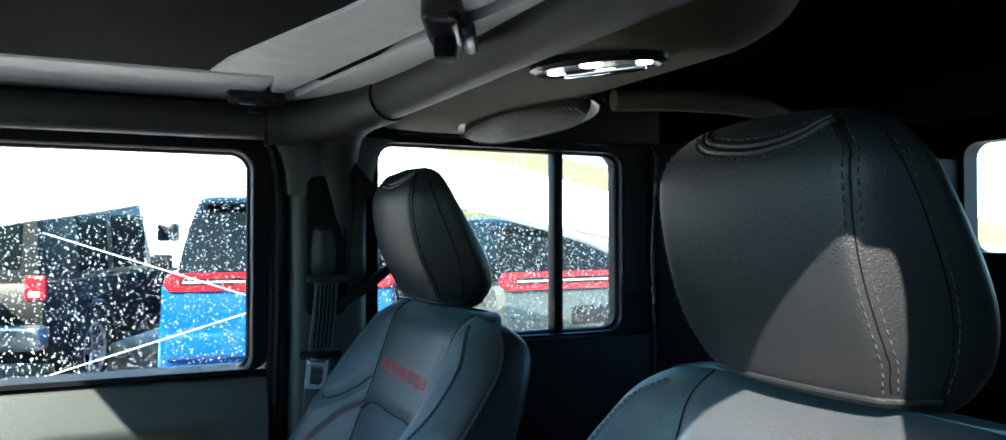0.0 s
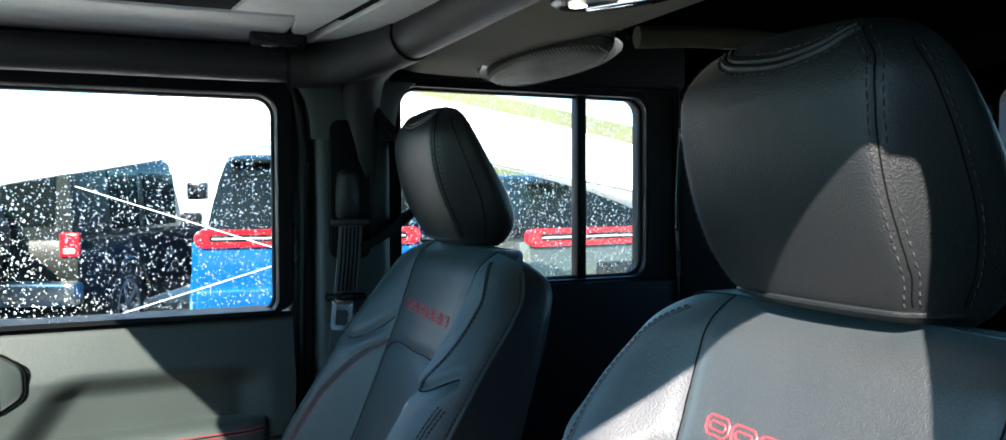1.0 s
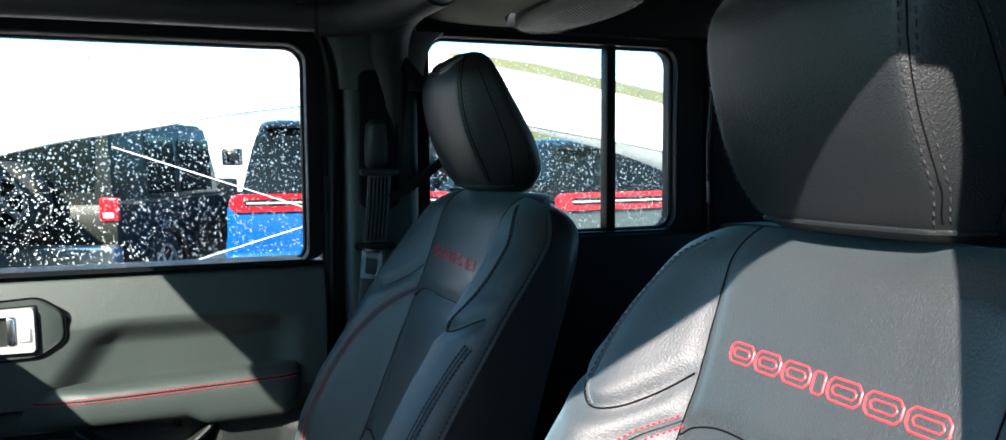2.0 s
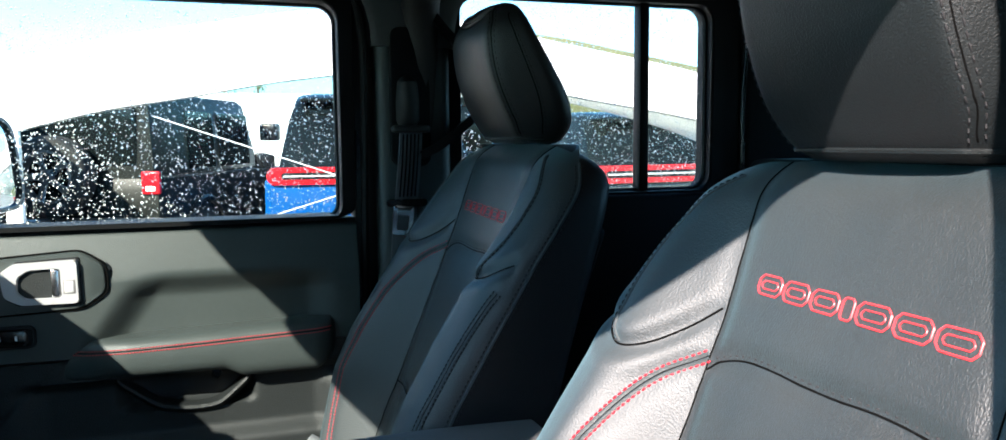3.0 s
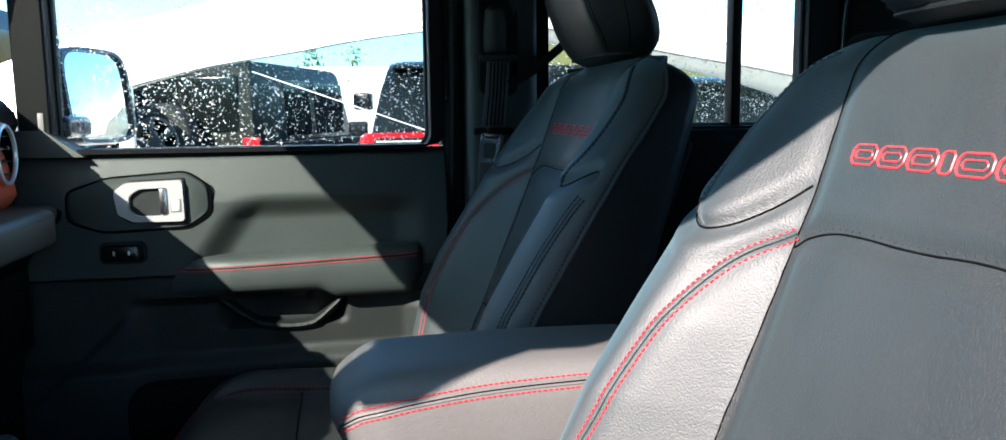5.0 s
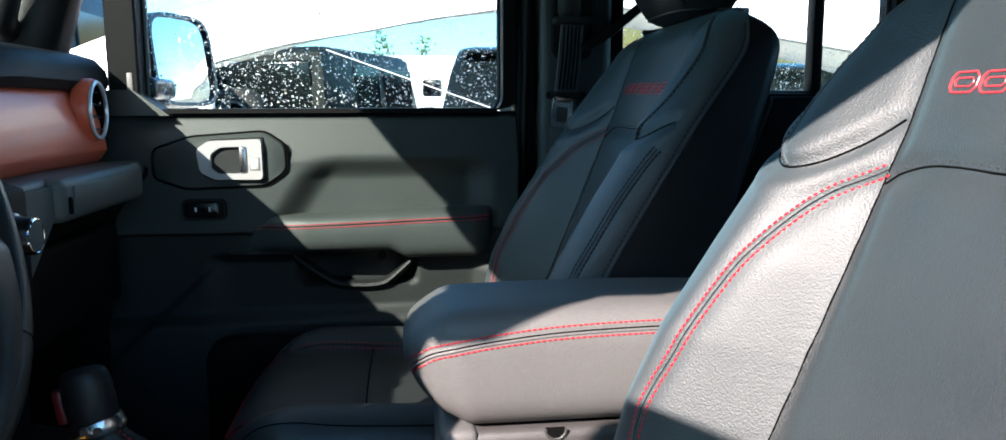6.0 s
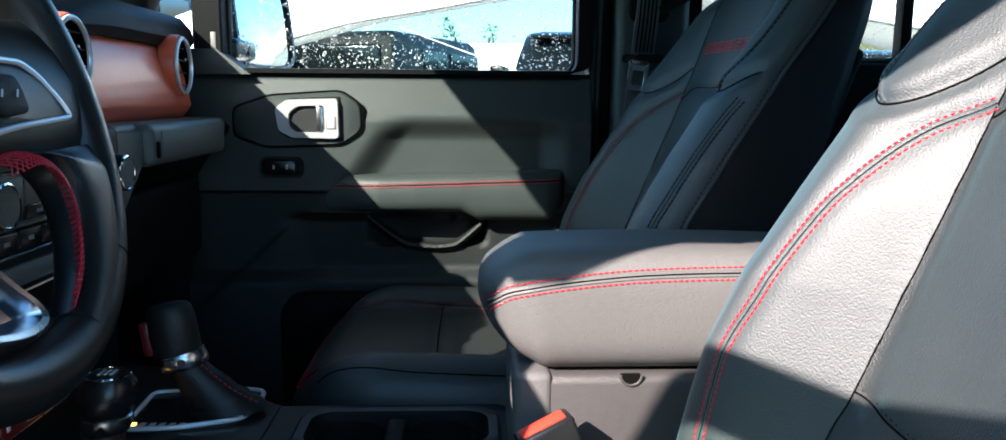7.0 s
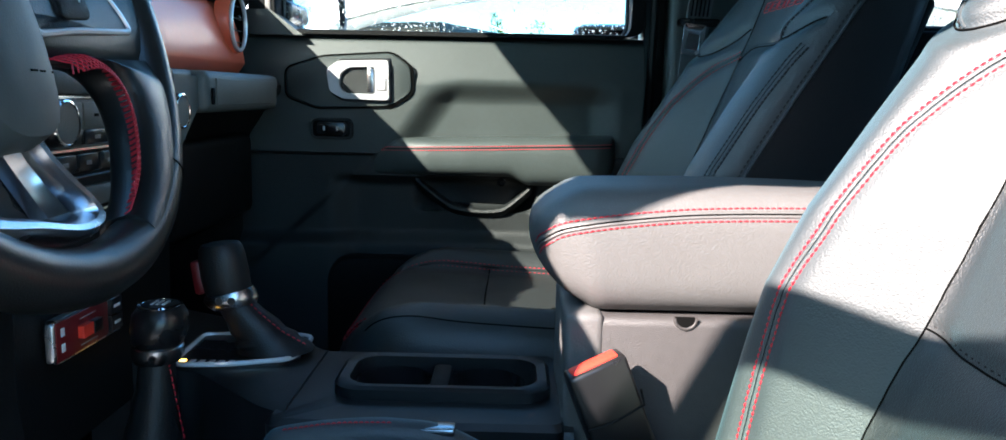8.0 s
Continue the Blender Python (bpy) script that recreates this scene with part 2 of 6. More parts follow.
def spline(points, n=40, closed=False):
    """A smooth line through points (Catmull-Rom), as n points."""
    P = [np.array(p, float) for p in points]
    if closed:
        P = [P[-1]] + P + [P[0], P[1]]
    else:
        P = [2 * P[0] - P[1]] + P + [2 * P[-1] - P[-2]]
    out, m = [], len(P) - 3
    for k in range(n):
        s = k / (n if closed else n - 1) * m
        i = min(int(s), m - 1)
        u = s - i
        a, b, c, d = P[i:i + 4]
        out.append(0.5 * (2 * b + (c - a) * u + (2 * a - 5 * b + 4 * c - d) * u * u + (3 * b - a - 3 * c + d) * u ** 3))
    return out


def disc_ring(c, axis, r, n=32, up=None):
    axis = Vector(axis).normalized()
    u = (Vector(up) if up else axis.orthogonal())
    u = (u - axis * u.dot(axis)).normalized()
    v = axis.cross(u)
    return [Vector(c) + u * r * math.cos(2 * math.pi * k / n) + v * r * math.sin(2 * math.pi * k / n) for k in range(n)]


def turned(c, axis, profile, n=32, bm=None, cap=True):
    """A turned body: profile of (along, radius) about an axis from c."""
    axis = Vector(axis).normalized()
    return loft([disc_ring(Vector(c) + axis * a, axis, r, n) for a, r in profile], cap=cap, bm=bm)


def round_rect(x0, x1, z0, z1, r, n=6):
    """A loop of 4(n+1) points in the plane of x and z."""
    rr = r if isinstance(r, (list, tuple)) else (r, r, r, r)
    out = []
    for (cx, cz, a0, q) in ((x1, z1, 0, rr[0]), (x0, z1, 90, rr[1]), (x0, z0, 180, rr[2]), (x1, z0, 270, rr[3])):
        sx, sz = (1 if cx == x1 else -1), (1 if cz == z1 else -1)
        for k in range(n + 1):
            a = radians(a0 + 90 * k / n)
            out.append((cx - sx * q + q * math.cos(a), cz - sz * q + q * math.sin(a)))
    return out


def filleted(points, r, n=5):
    """A closed loop of straight sides with rounded corners."""
    out = []
    P = [np.array(p, float) for p in points]
    for i, p in enumerate(P):
        u, v = P[i - 1] - p, P[(i + 1) % len(P)] - p
        u, v = u / np.linalg.norm(u) * r, v / np.linalg.norm(v) * r
        for k in range(n + 1):
            t = k / n
            q = (1 - t) ** 2 * (p + u) + 2 * t * (1 - t) * p + t * t * (p + v)
            out.append((float(q[0]), float(q[1])))
    return out


def frame_ring(outer, inner, y0, y1, bm=None, lip=0.004):
    """A frame in the plane of x and z, from an outer loop to an inner loop of equal count."""
    loops = [[Vector((x, y1, z)) for x, z in outer], [Vector((x, y0 + lip, z)) for x, z in outer],
             [Vector((x + (a - x) * 0.06, y0, z + (b - z) * 0.06)) for (x, z), (a, b) in zip(outer, inner)],
             [Vector((x + (a - x) * 0.94, y0, z + (b - z) * 0.94)) for (x, z), (a, b) in zip(outer, inner)],
             [Vector((x, y0 + lip, z)) for x, z in inner], [Vector((x, y1, z)) for x, z in inner]]
    loops.append(loops[0])
    return loft(loops, cap=False, bm=bm)


def slab(loop, y0, y1, bm=None, r=0.0):
    """A plate in the plane of x and z with a rounded front rim."""
    cx = sum(p[0] for p in loop) / len(loop)
    cz = sum(p[1] for p in loop) / len(loop)
    k = 1 - r / max(1e-6, max(abs(p[0] - cx) for p in loop))
    rings = [[Vector((x, y1, z)) for x, z in loop], [Vector((x, y0 + r, z)) for x, z in loop],
             [Vector((cx + (x - cx) * (1 + k) / 2, y0 + r * 0.3, cz + (z - cz) * (1 + k) / 2)) for x, z in loop],
             [Vector((cx + (x - cx) * k, y0, cz + (z - cz) * k)) for x, z in loop]]
    return loft(rings, bm=bm)


def lerp(table, q):
    xs = [a for a, _ in table]
    return float(np.interp(q, xs, [b for _, b in table]))


def smooth(a, b, q):
    t = min(1.0, max(0.0, (q - a) / (b - a)))
    return t * t * (3 - 2 * t)


def dashes(line, normals, length=0.0046, gap=0.0032, r=0.0008, bm=None, shift=0.0):
    """Stitches along a line on a surface, shifted sideways on it."""
    bm = bm or bmesh.new()
    pts = [Vector(p) for p in line]
    ns = [Vector(n) for n in normals]
    off = []
    for i, p in enumerate(pts):
        d = pts[min(i + 1, len(pts) - 1)] - pts[max(i - 1, 0)]
        off.append(p + d.normalized().cross(ns[i]) * shift + ns[i] * r * 0.5)
    pos, seg = 0.0, length + gap
    cum = [0.0]
    for a, b in zip(off, off[1:]):
        cum.append(cum[-1] + (b - a).length)

    def at(s):
        i = int(np.searchsorted(cum, s)) - 1
        i = max(0, min(i, len(off) - 2))
        f = (s - cum[i]) / max(1e-9, cum[i + 1] - cum[i])
        return off[i].lerp(off[i + 1], f), ns[i]
    while pos + length < cum[-1]:
        (a, n1), (b, _) = at(pos), at(pos + length)
        mid = (a + b) / 2 + n1 * r * 0.7
        tube([a - n1 * r * 0.6, mid, b - n1 * r * 0.6], r, 4, bm=bm)
        pos += seg
    return bm


def on_surface(fn, flat, n=60, hint=(-1, 0, 0)):
    """Points and normals on a surface fn(u, v) along a smooth line through points of u and v."""
    pts, nor = [], []
    for u, v in spline(flat, n):
        p = fn(u, v)
        e = 0.002
        a = (fn(u + e, v) - fn(u - e, v)).cross(fn(u, v + e) - fn(u, v - e))
        a = a.normalized() if a.length > 1e-12 else Vector((-1, 0, 0))
        pts.append(p)
        nor.append(a if a.dot(Vector(hint)) > 0 else -a)
    return pts, nor


# ---- cabin shell ----
CY = 0.805          # middle of the car
GY = 1.525          # passenger side glass
structure("ground", box(-60, 60, -40, 110, -0.3, 0.0), PALE_GROUND, "car park ground, coloured pale to bounce sunlight up", "ground")
structure("floor", box(-0.9, 2.05, 0.14, 1.50, 0.52, 0.56, 0.005), CARPET, "black carpeted cabin floor", "floor")


# passenger front door
door = thing("door_1", (0.0, 1.5, 0.6), "closed front passenger door, black vinyl panel with red stitching", "car door", kind="structure")
part("window_frame", frame_ring(round_rect(-0.505, 0.222, 1.312, 1.742, 0.02), round_rect(-0.452, 0.195, 1.303, 1.697, (0.035, 0.02, 0.02, 0.03)), 1.470, 1.545), PLASTIC, door)
part("window_seal", tube([(x, 1.512, z) for x, z in round_rect(-0.452, 0.195, 1.303, 1.697, (0.035, 0.02, 0.02, 0.03))], 0.006, 6, True), RUBBER, door)
part("pane", box(-0.47, 0.21, GY - 0.002, GY + 0.002, 1.25, 1.72), GLASS, door, "clear side glass spotted with rain").visible_shadow = False


def door_y(x, z):
    """Inner face of the passenger door panel."""
    y = 1.452 + 0.34 * max(0.0, z - 1.215) ** 1.15 * 1.4 + 0.012 * smooth(1.292, 1.306, z)
    slope = -0.217 + (z - 1.12) * 0.70
    rec = smooth(slope - 0.022, slope + 0.050, x) * smooth(1.230, 1.180, z) * smooth(1.05, 1.07, z) * smooth(0.185, 0.12, x)
    y += 0.026 * rec
    y += 0.020 * smooth(1.05, 1.03, z) * smooth(-0.36, -0.30, x) * smooth(0.21, 0.17, x)
    y += 0.006 * smooth(0.006, -0.006, x + 0.324 - (z - 1.036) * 1.1) * smooth(1.086, 1.084, z)
    y -= 0.022 * smooth(0.945, 0.915, z) * smooth(0.235, 0.12, x)
    y -= 0.018 * smooth(0.13, 0.18, x) * smooth(1.04, 1.0, z)
    pocket = smooth(-0.205, -0.165, x) * smooth(0.035, 0.005, x) * smooth(0.980, 0.992, z) * smooth(1.05, 1.04, z)
    y += 0.03 * pocket
    return y


def door_panel(z0, z1, n):
    bm = bmesh.new()
    xs, zs = np.linspace(-0.52, 0.221, 130), np.linspace(z0, z1, n)
    g = [[bm.verts.new((x, door_y(x, z), z)) for x in xs] for z in zs]
    for a, b in zip(g, g[1:]):
        for i in range(len(xs) - 1):
            bm.faces.new((a[i], a[i + 1], b[i + 1], b[i]))
    edge = [v for v in bm.edges if v.is_boundary]
    ext = bmesh.ops.extrude_edge_only(bm, edges=edge)
    for v in ext["geom"]:
        if isinstance(v, bmesh.types.BMVert):
            v.co.y = 1.53
    return bm


part("door_panel", door_panel(1.0895, 1.306, 64), VINYL, door)
part("lower_panel", door_panel(0.60, 1.0875, 100), DOOR_PLASTIC, door, "grained hard plastic lower panel")
# armrest: a padded ledge with a stitched seam
AR = [(-0.335, 0.004), (-0.30, 0.016), (-0.26, 0.030), (-0.22, 0.044), (-0.17, 0.054), (-0.10, 0.058), (0.06, 0.058), (0.14, 0.056), (0.165, 0.044), (0.174, 0.026), (0.178, 0.008)]


def arm_top(x):
    return min(1.119 + 0.012 * (x + 0.2) / 0.37, 1.046 + (x + 0.335) * 0.68) - 0.020 * smooth(0.166, 0.180, x)


def arm_base(x):
    return 1.050 - 0.015 * smooth(-0.022, 0.018, x) - 0.008 * smooth(-0.2, -0.33, x) + 0.035 * smooth(0.138, 0.185, x)


def arm_section(x):
    d = lerp(AR, x)
    zt, zb = arm_top(x), arm_base(x)
    y0 = 1.478
    pts = []
    for k in range(17):
        a = -math.pi / 2 + math.pi * k / 16
        s, c = math.sin(a), math.cos(a)
        pts.append(Vector((x, y0 - d * (abs(c) ** 0.45), (zt + zb) / 2 + (zt - zb) / 2 * (abs(s) ** 0.7) * (1 if s > 0 else -1))))
    pts.append(Vector((x, y0 + 0.03, zt)))
    pts.append(Vector((x, y0 + 0.03, zb)))
    return pts


armrest = part("armrest", loft([arm_section(x) for x in np.linspace(-0.335, 0.178, 90)]), VINYL, door)


def arm_line(z_off, x0, x1, n=90):
    """A line along the armrest's face, below its top."""
    out = []
    for x in np.linspace(x0, x1, n):
        zt, zb = arm_top(x), arm_base(x)
        z = max(1.119 + 0.012 * (x + 0.2) / 0.37 - z_off, zb + 0.01)
        z = min(z, zt - 0.004)
        sn = min(1.0, abs(2 * z - zt - zb) / (zt - zb)) ** (1 / 0.7)
        out.append(Vector((x, 1.478 - lerp(AR, x) * math.sqrt(max(0.0, 1 - sn * sn)) ** 0.45 - 0.0003, z)))
    return out


ln = arm_line(0.019, -0.262, 0.166)
part("seam", tube(ln, 0.0009, 5), SEAM, armrest)
st = bmesh.new()
for off in (0.0160, 0.0220):
    row = arm_line(off, -0.258, 0.166)
    dashes(row, [(0, -1, 0)] * len(row), length=0.0034, gap=0.0016, r=0.0008, bm=st)
part("stitching", st, THREAD_RED, armrest, "double row of red stitches")
# pull cup under the armrest, with a bright lip
lip = spline([(-0.195, 1.455, 1.046), (-0.180, 1.455, 1.032), (-0.140, 1.456, 1.002), (-0.118, 1.456, 0.991), (-0.070, 1.456, 0.986), (-0.036, 1.456, 0.989), (-0.018, 1.457, 0.999), (0.014, 1.457, 1.027), (0.024, 1.457, 1.040)], 60)
part("pocket_lip", loft([[Vector((p[0], y, p[2] + dz)) for y, dz in ((1.485, -0.022), (1.466, -0.013), (1.458, -0.005), (1.460, 0.000), (1.468, 0.002), (1.500, 0.0))] for p in lip], closed=False), DOOR_PLASTIC, door)
part("screw_cover", turned((-0.034, 1.470, 1.037), (0, -1, 0), [(0, 0.009), (0.004, 0.009), (0.005, 0.006), (0.003, 0.004)], 20), SMOOTH_BLACK, door)
part("map_pocket", slab(round_rect(-0.36, 0.15, 0.66, 0.90, 0.05), 1.425, 1.47, r=0.012), PLASTIC, door)
# latch bezel and pull handle
bez = filleted([(-0.431, 1.240), (-0.366, 1.262), (-0.236, 1.271), (-0.201, 1.246), (-0.199, 1.200), (-0.236, 1.175), (-0.376, 1.170), (-0.431, 1.190)], 0.014)
bezel = part("handle_bezel", slab(bez, 1.4455, 1.47, r=0.005), VINYL, door, "grained black handle surround")
part("bezel_edge", tube([(x, 1.4500, z) for x, z in filleted([(-0.4325, 1.241), (-0.366, 1.2635), (-0.2355, 1.2725), (-0.1995, 1.247), (-0.1975, 1.199), (-0.2355, 1.1735), (-0.376, 1.1685), (-0.4325, 1.189)], 0.014)], 0.0017, 6, True), SEAM, bezel)
part("handle_surround", slab(filleted([(-0.350, 1.240), (-0.332, 1.258), (-0.2375, 1.2615), (-0.2365, 1.1825), (-0.326, 1.183), (-0.348, 1.196)], 0.004), 1.4435, 1.46, r=0.002), SMOOTH_BLACK, bezel)
h_out = filleted([(-0.356, 1.240), (-0.334, 1.2555), (-0.2405, 1.2585), (-0.2395, 1.1855), (-0.326, 1.1865), (-0.350, 1.200)], 0.008)
h_in = filleted([(-0.328, 1.232), (-0.312, 1.2435), (-0.268, 1.2445), (-0.267, 1.1970), (-0.318, 1.1975), (-0.330, 1.208)], 0.006)
handle = part("pull_handle", frame_ring(h_out, h_in, 1.4365, 1.452, lip=0.005), HANDLE_CHROME, door, "bright chrome inner door handle")
part("handle_cup", slab(round_rect(-0.336, -0.262, 1.192, 1.248, 0.008), 1.4425, 1.455), DOOR_PLASTIC, handle)
part("handle_lever", box(-0.281, -0.268, 1.4375, 1.446, 1.198, 1.244, 0.003), SATIN, handle)
part("lock_button", box(-0.261, -0.247, 1.4345, 1.440, 1.204, 1.224, 0.002), BRIGHT, handle)
part("button_gap", box(-0.263, -0.245, 1.4358, 1.439, 1.2025, 1.2255, 0.0005), PIPING, handle)
sw = part("window_switch", slab(round_rect(-0.387, -0.309, 1.113, 1.152, 0.012), 1.448, 1.47, r=0.004), PLASTIC, door)
part("rocker", slab(round_rect(-0.376, -0.320, 1.120, 1.146, 0.008), 1.443, 1.455, r=0.003), SMOOTH_BLACK, sw)
part("switch_ring", tube([(x, 1.4475, z) for x, z in round_rect(-0.3845, -0.3115, 1.1155, 1.1495, 0.010)], 0.0022, 6, True), DOOR_PLASTIC, sw)
for mx in (-0.361, -0.337):
    part("mark", box(mx - 0.0018, mx + 0.0018, 1.4422, 1.4432, 1.129, 1.137, 0.0006), MARK, sw)
# wedge trim at the window's front corner
part("corner_trim", loft([[Vector((x, y, 1.30)) for x, y in ((-0.52, 1.455), (-0.40, 1.455), (-0.40, 1.52), (-0.52, 1.52))],
                          [Vector((x, y, 1.345)) for x, y in ((-0.52, 1.462), (-0.462, 1.462), (-0.462, 1.52), (-0.52, 1.52))]]), VINYL, door)
part("guide_clip", box(-0.472, -0.462, 1.468, 1.474, 1.335, 1.375, 0.002), PIPING, door)

# B pillar with its belt
structure("pillar_trim", box(0.262, 0.404, 1.462, 1.56, 0.56, 1.76, 0.022, 4), VINYL, "smooth black pillar trim between the doors", "pillar")
structure("door_seal", tube(spline([(0.236, 1.475, 0.62), (0.240, 1.473, 0.95), (0.236, 1.476, 1.20), (0.240, 1.474, 1.45), (0.238, 1.476, 1.64), (0.215, 1.472, 1.725), (0.17, 1.462, 1.742)], 60), 0.008, 8), RUBBER, "glossy black rubber door seal", "seal")
structure("door_jamb", box(0.222, 0.266, 1.495, 1.56, 0.56, 1.75, 0.006), SMOOTH_BLACK, "glossy black painted door jamb", "jamb")
belt = thing("seat_belt", (0.31, 1.45, 1.30), "black seat belt hanging from the pillar with silver tongue", "seat belt")
part("adjuster_plate", slab(round_rect(0.285, 0.362, 1.40, 1.66, 0.02), 1.456, 1.465, r=0.004), PLASTIC, belt)
part("anchor_cover", loft([[Vector((0.318 + dx * w, 1.462 - d, z)) for dx, d in ((-1, 0), (-0.8, 0.6 * q), (-0.3, q), (0.3, q), (0.8, 0.6 * q), (1, 0))] for z, w, q in ((1.475, 0.020, 0.012), (1.485, 0.024, 0.022), (1.52, 0.024, 0.024), (1.555, 0.021, 0.02), (1.565, 0.014, 0.008))]), PADDING, belt)
part("guide_loop", box(0.285, 0.356, 1.430, 1.456, 1.462, 1.476, 0.006, 3), PADDING, belt)


def strap(path, w, t=0.0022, side=(1, 0, 0), bm=None):
    sd = Vector(side).normalized()
    rings = []
    pts = [Vector(p) for p in path]
    for i, p in enumerate(pts):
        d = (pts[min(i + 1, len(pts) - 1)] - pts[max(i - 1, 0)]).normalized()
        s2 = (sd - d * sd.dot(d)).normalized()
        nn = d.cross(s2)
        rings.append([p + s2 * w / 2 + nn * t / 2, p - s2 * w / 2 + nn * t / 2, p - s2 * w / 2 - nn * t / 2, p + s2 * w / 2 - nn * t / 2])
    return loft(rings, bm=bm)


web = part("webbing", strap(spline([(0.322, 1.444, 1.475), (0.318, 1.442, 1.42), (0.310, 1.440, 1.345), (0.300, 1.432, 1.26), (0.29, 1.425, 1.10), (0.285, 1.42, 0.85)], 30), 0.046, side=(0.9, 0.25, 0)), WEB, belt)
for k in range(5):
    dx = -0.015 + 0.0075 * k
    part("rib", tube([(0.320 + dx, 1.4385 + dx * 0.28, 1.46), (0.316 + dx, 1.4370 + dx * 0.28, 1.40), (0.310 + dx, 1.4350 + dx * 0.28, 1.345)], 0.0016, 5), SEAM, web)
part("tongue_guard", box(0.272, 0.346, 1.424, 1.448, 1.327, 1.341, 0.005, 2), SMOOTH_BLACK, belt)
tongue = bmesh.new()
frame_ring(round_rect(-0.019, 0.019, -0.030, 0.024, 0.006), round_rect(-0.010, 0.010, -0.020, 0.006, 0.003), 0, 0.0025, bm=tongue, lip=0.0008)
bmesh.ops.transform(tongue, matrix=pose(0.298, 1.416, 1.306, 0, 6, -6), verts=tongue.verts)
part("tongue", tongue, CHROME, belt, "polished steel belt tongue")
low = thing("belt_anchor", (0.14, 1.40, 0.90), "short webbing loop of the belt anchor beside the seat", "belt anchor")
part("webbing_loop", tube([(0.115, 1.425, 0.905), (0.135, 1.412, 0.895), (0.155, 1.40, 0.88)], 0.02, 10, flat=0.6), WEB, low)
part("anchor_bolt", turned((0.17, 1.42, 0.90), (0, -1, 0), [(0, 0.013), (0.006, 0.013), (0.01, 0.006)], 14), SATIN, low)

grab_strap = thing("grab_strap", (0.41, 1.47, 1.55), "black rear grab strap on the pillar", "grab strap")
part("strap", strap(spline([(0.360, 1.468, 1.690), (0.392, 1.462, 1.650), (0.432, 1.456, 1.605), (0.462, 1.452, 1.555), (0.462, 1.452, 1.510), (0.420, 1.456, 1.470), (0.382, 1.462, 1.440), (0.345, 1.468, 1.420)], 40), 0.050, 0.016, side=(0.2, 1, 0)), STRAP, grab_strap)
structure("pillar_flare", loft([[Vector((0.333 + (w + 0.010) * c, 1.47 - 0.012 + 0.04 * sq, z)) for c, sq in ((-1, 1), (-0.96, 0.2), (-0.8, 0), (0.8, 0), (0.96, 0.2), (1, 1))] for z, w in ((1.62, 0.070), (1.66, 0.074), (1.69, 0.082), (1.715, 0.096), (1.73, 0.115))]), VINYL, "flared black top of the pillar trim", "pillar")

# rear door and cargo sides
door2 = thing("door_2", (0.7, 1.5, 0.6), "closed rear passenger door with divided window", "car door", kind="structure")
part("window_frame", frame_ring(round_rect(0.400, 1.06, 1.33, 1.744, 0.02), round_rect(0.430, 0.985, 1.338, 1.727, 0.035), 1.485, 1.545), PLASTIC, door2)
part("division_bar", box(0.820, 0.842, 1.498, 1.53, 1.30, 1.75, 0.004), PLASTIC, door2)
part("window_seal", tube([(x, 1.512, z) for x, z in round_rect(0.430, 0.985, 1.338, 1.727, 0.035)], 0.006, 6, True), RUBBER, door2)
part("pane", box(0.42, 0.99, GY - 0.002, GY + 0.002, 1.30, 1.74), GLASS, door2, "clear side glass spotted with rain").visible_shadow = False
part("door_panel", box(0.404, 1.06, 1.468, 1.545, 0.56, 1.332, 0.012, 3), PLASTIC, door2)
# Silver cord paints the highlight running along the black door seal.
part("seal_highlight", tube(spline([(1.052, 1.466, 0.8), (1.055, 1.466, 1.3), (1.050, 1.466, 1.5), (1.06, 1.466, 1.70), (1.05, 1.468, 1.752)], 40), 0.004, 6), SATIN, door2)
structure("wall_right_rear", box(1.062, 2.10, 1.47, 1.55, 0.56, 1.86, 0.01), PLASTIC, "black trimmed cargo side wall", "wall")
structure("wall_right_front", box(-0.95, -0.522, 1.47, 1.55, 0.56, 1.33, 0.01), PLASTIC, "black kick panel ahead of the door", "wall")
# Unseen side made solid, its windows left out to keep light from the rear.
structure("blind_wall_left_rear", box(0.41, 2.10, 0.055, 0.135, 0.56, 1.86, 0.01), PLASTIC, "black trimmed cargo side wall", "wall")
structure("pillar_left", box(0.262, 0.404, 0.05, 0.148, 0.56, 1.86, 0.02), VINYL, "smooth black pillar trim", "pillar")
structure("pillar_flare_left", loft([[Vector((0.338 + (w - 0.010) * c, 0.152 - 0.04 * sq, z)) for c, sq in ((-1, 1), (-0.96, 0.2), (-0.8, 0), (0.8, 0), (0.96, 0.2), (1, 1))] for z, w in ((1.62, 0.070), (1.66, 0.074), (1.69, 0.082), (1.715, 0.096), (1.73, 0.115))]), VINYL, "flared black top of the pillar trim", "pillar")
structure("door_seal_left", tube(spline([(0.250, 0.134, 0.62), (0.250, 0.134, 0.95), (0.248, 0.134, 1.20), (0.246, 0.134, 1.45), (0.243, 0.134, 1.66), (0.226, 0.132, 1.735), (0.19, 0.128, 1.762)], 60), 0.008, 8), RUBBER, "glossy black rubber door seal", "seal")
structure("door_jamb_left", box(0.230, 0.2615, 0.052, 0.136, 0.56, 1.83, 0.004), SMOOTH_BLACK, "glossy black painted door jamb", "jamb")
structure("wall_left_front", box(-0.95, -0.56, 0.06, 0.14, 0.56, 1.33, 0.01), PLASTIC, "black kick panel", "wall")
tail = bmesh.new()
frame_ring(round_rect(0.06, 1.55, 0.56, 1.88, 0.02), round_rect(0.22, 1.455, 1.50, 1.80, 0.04), 0, 0.06, bm=tail)
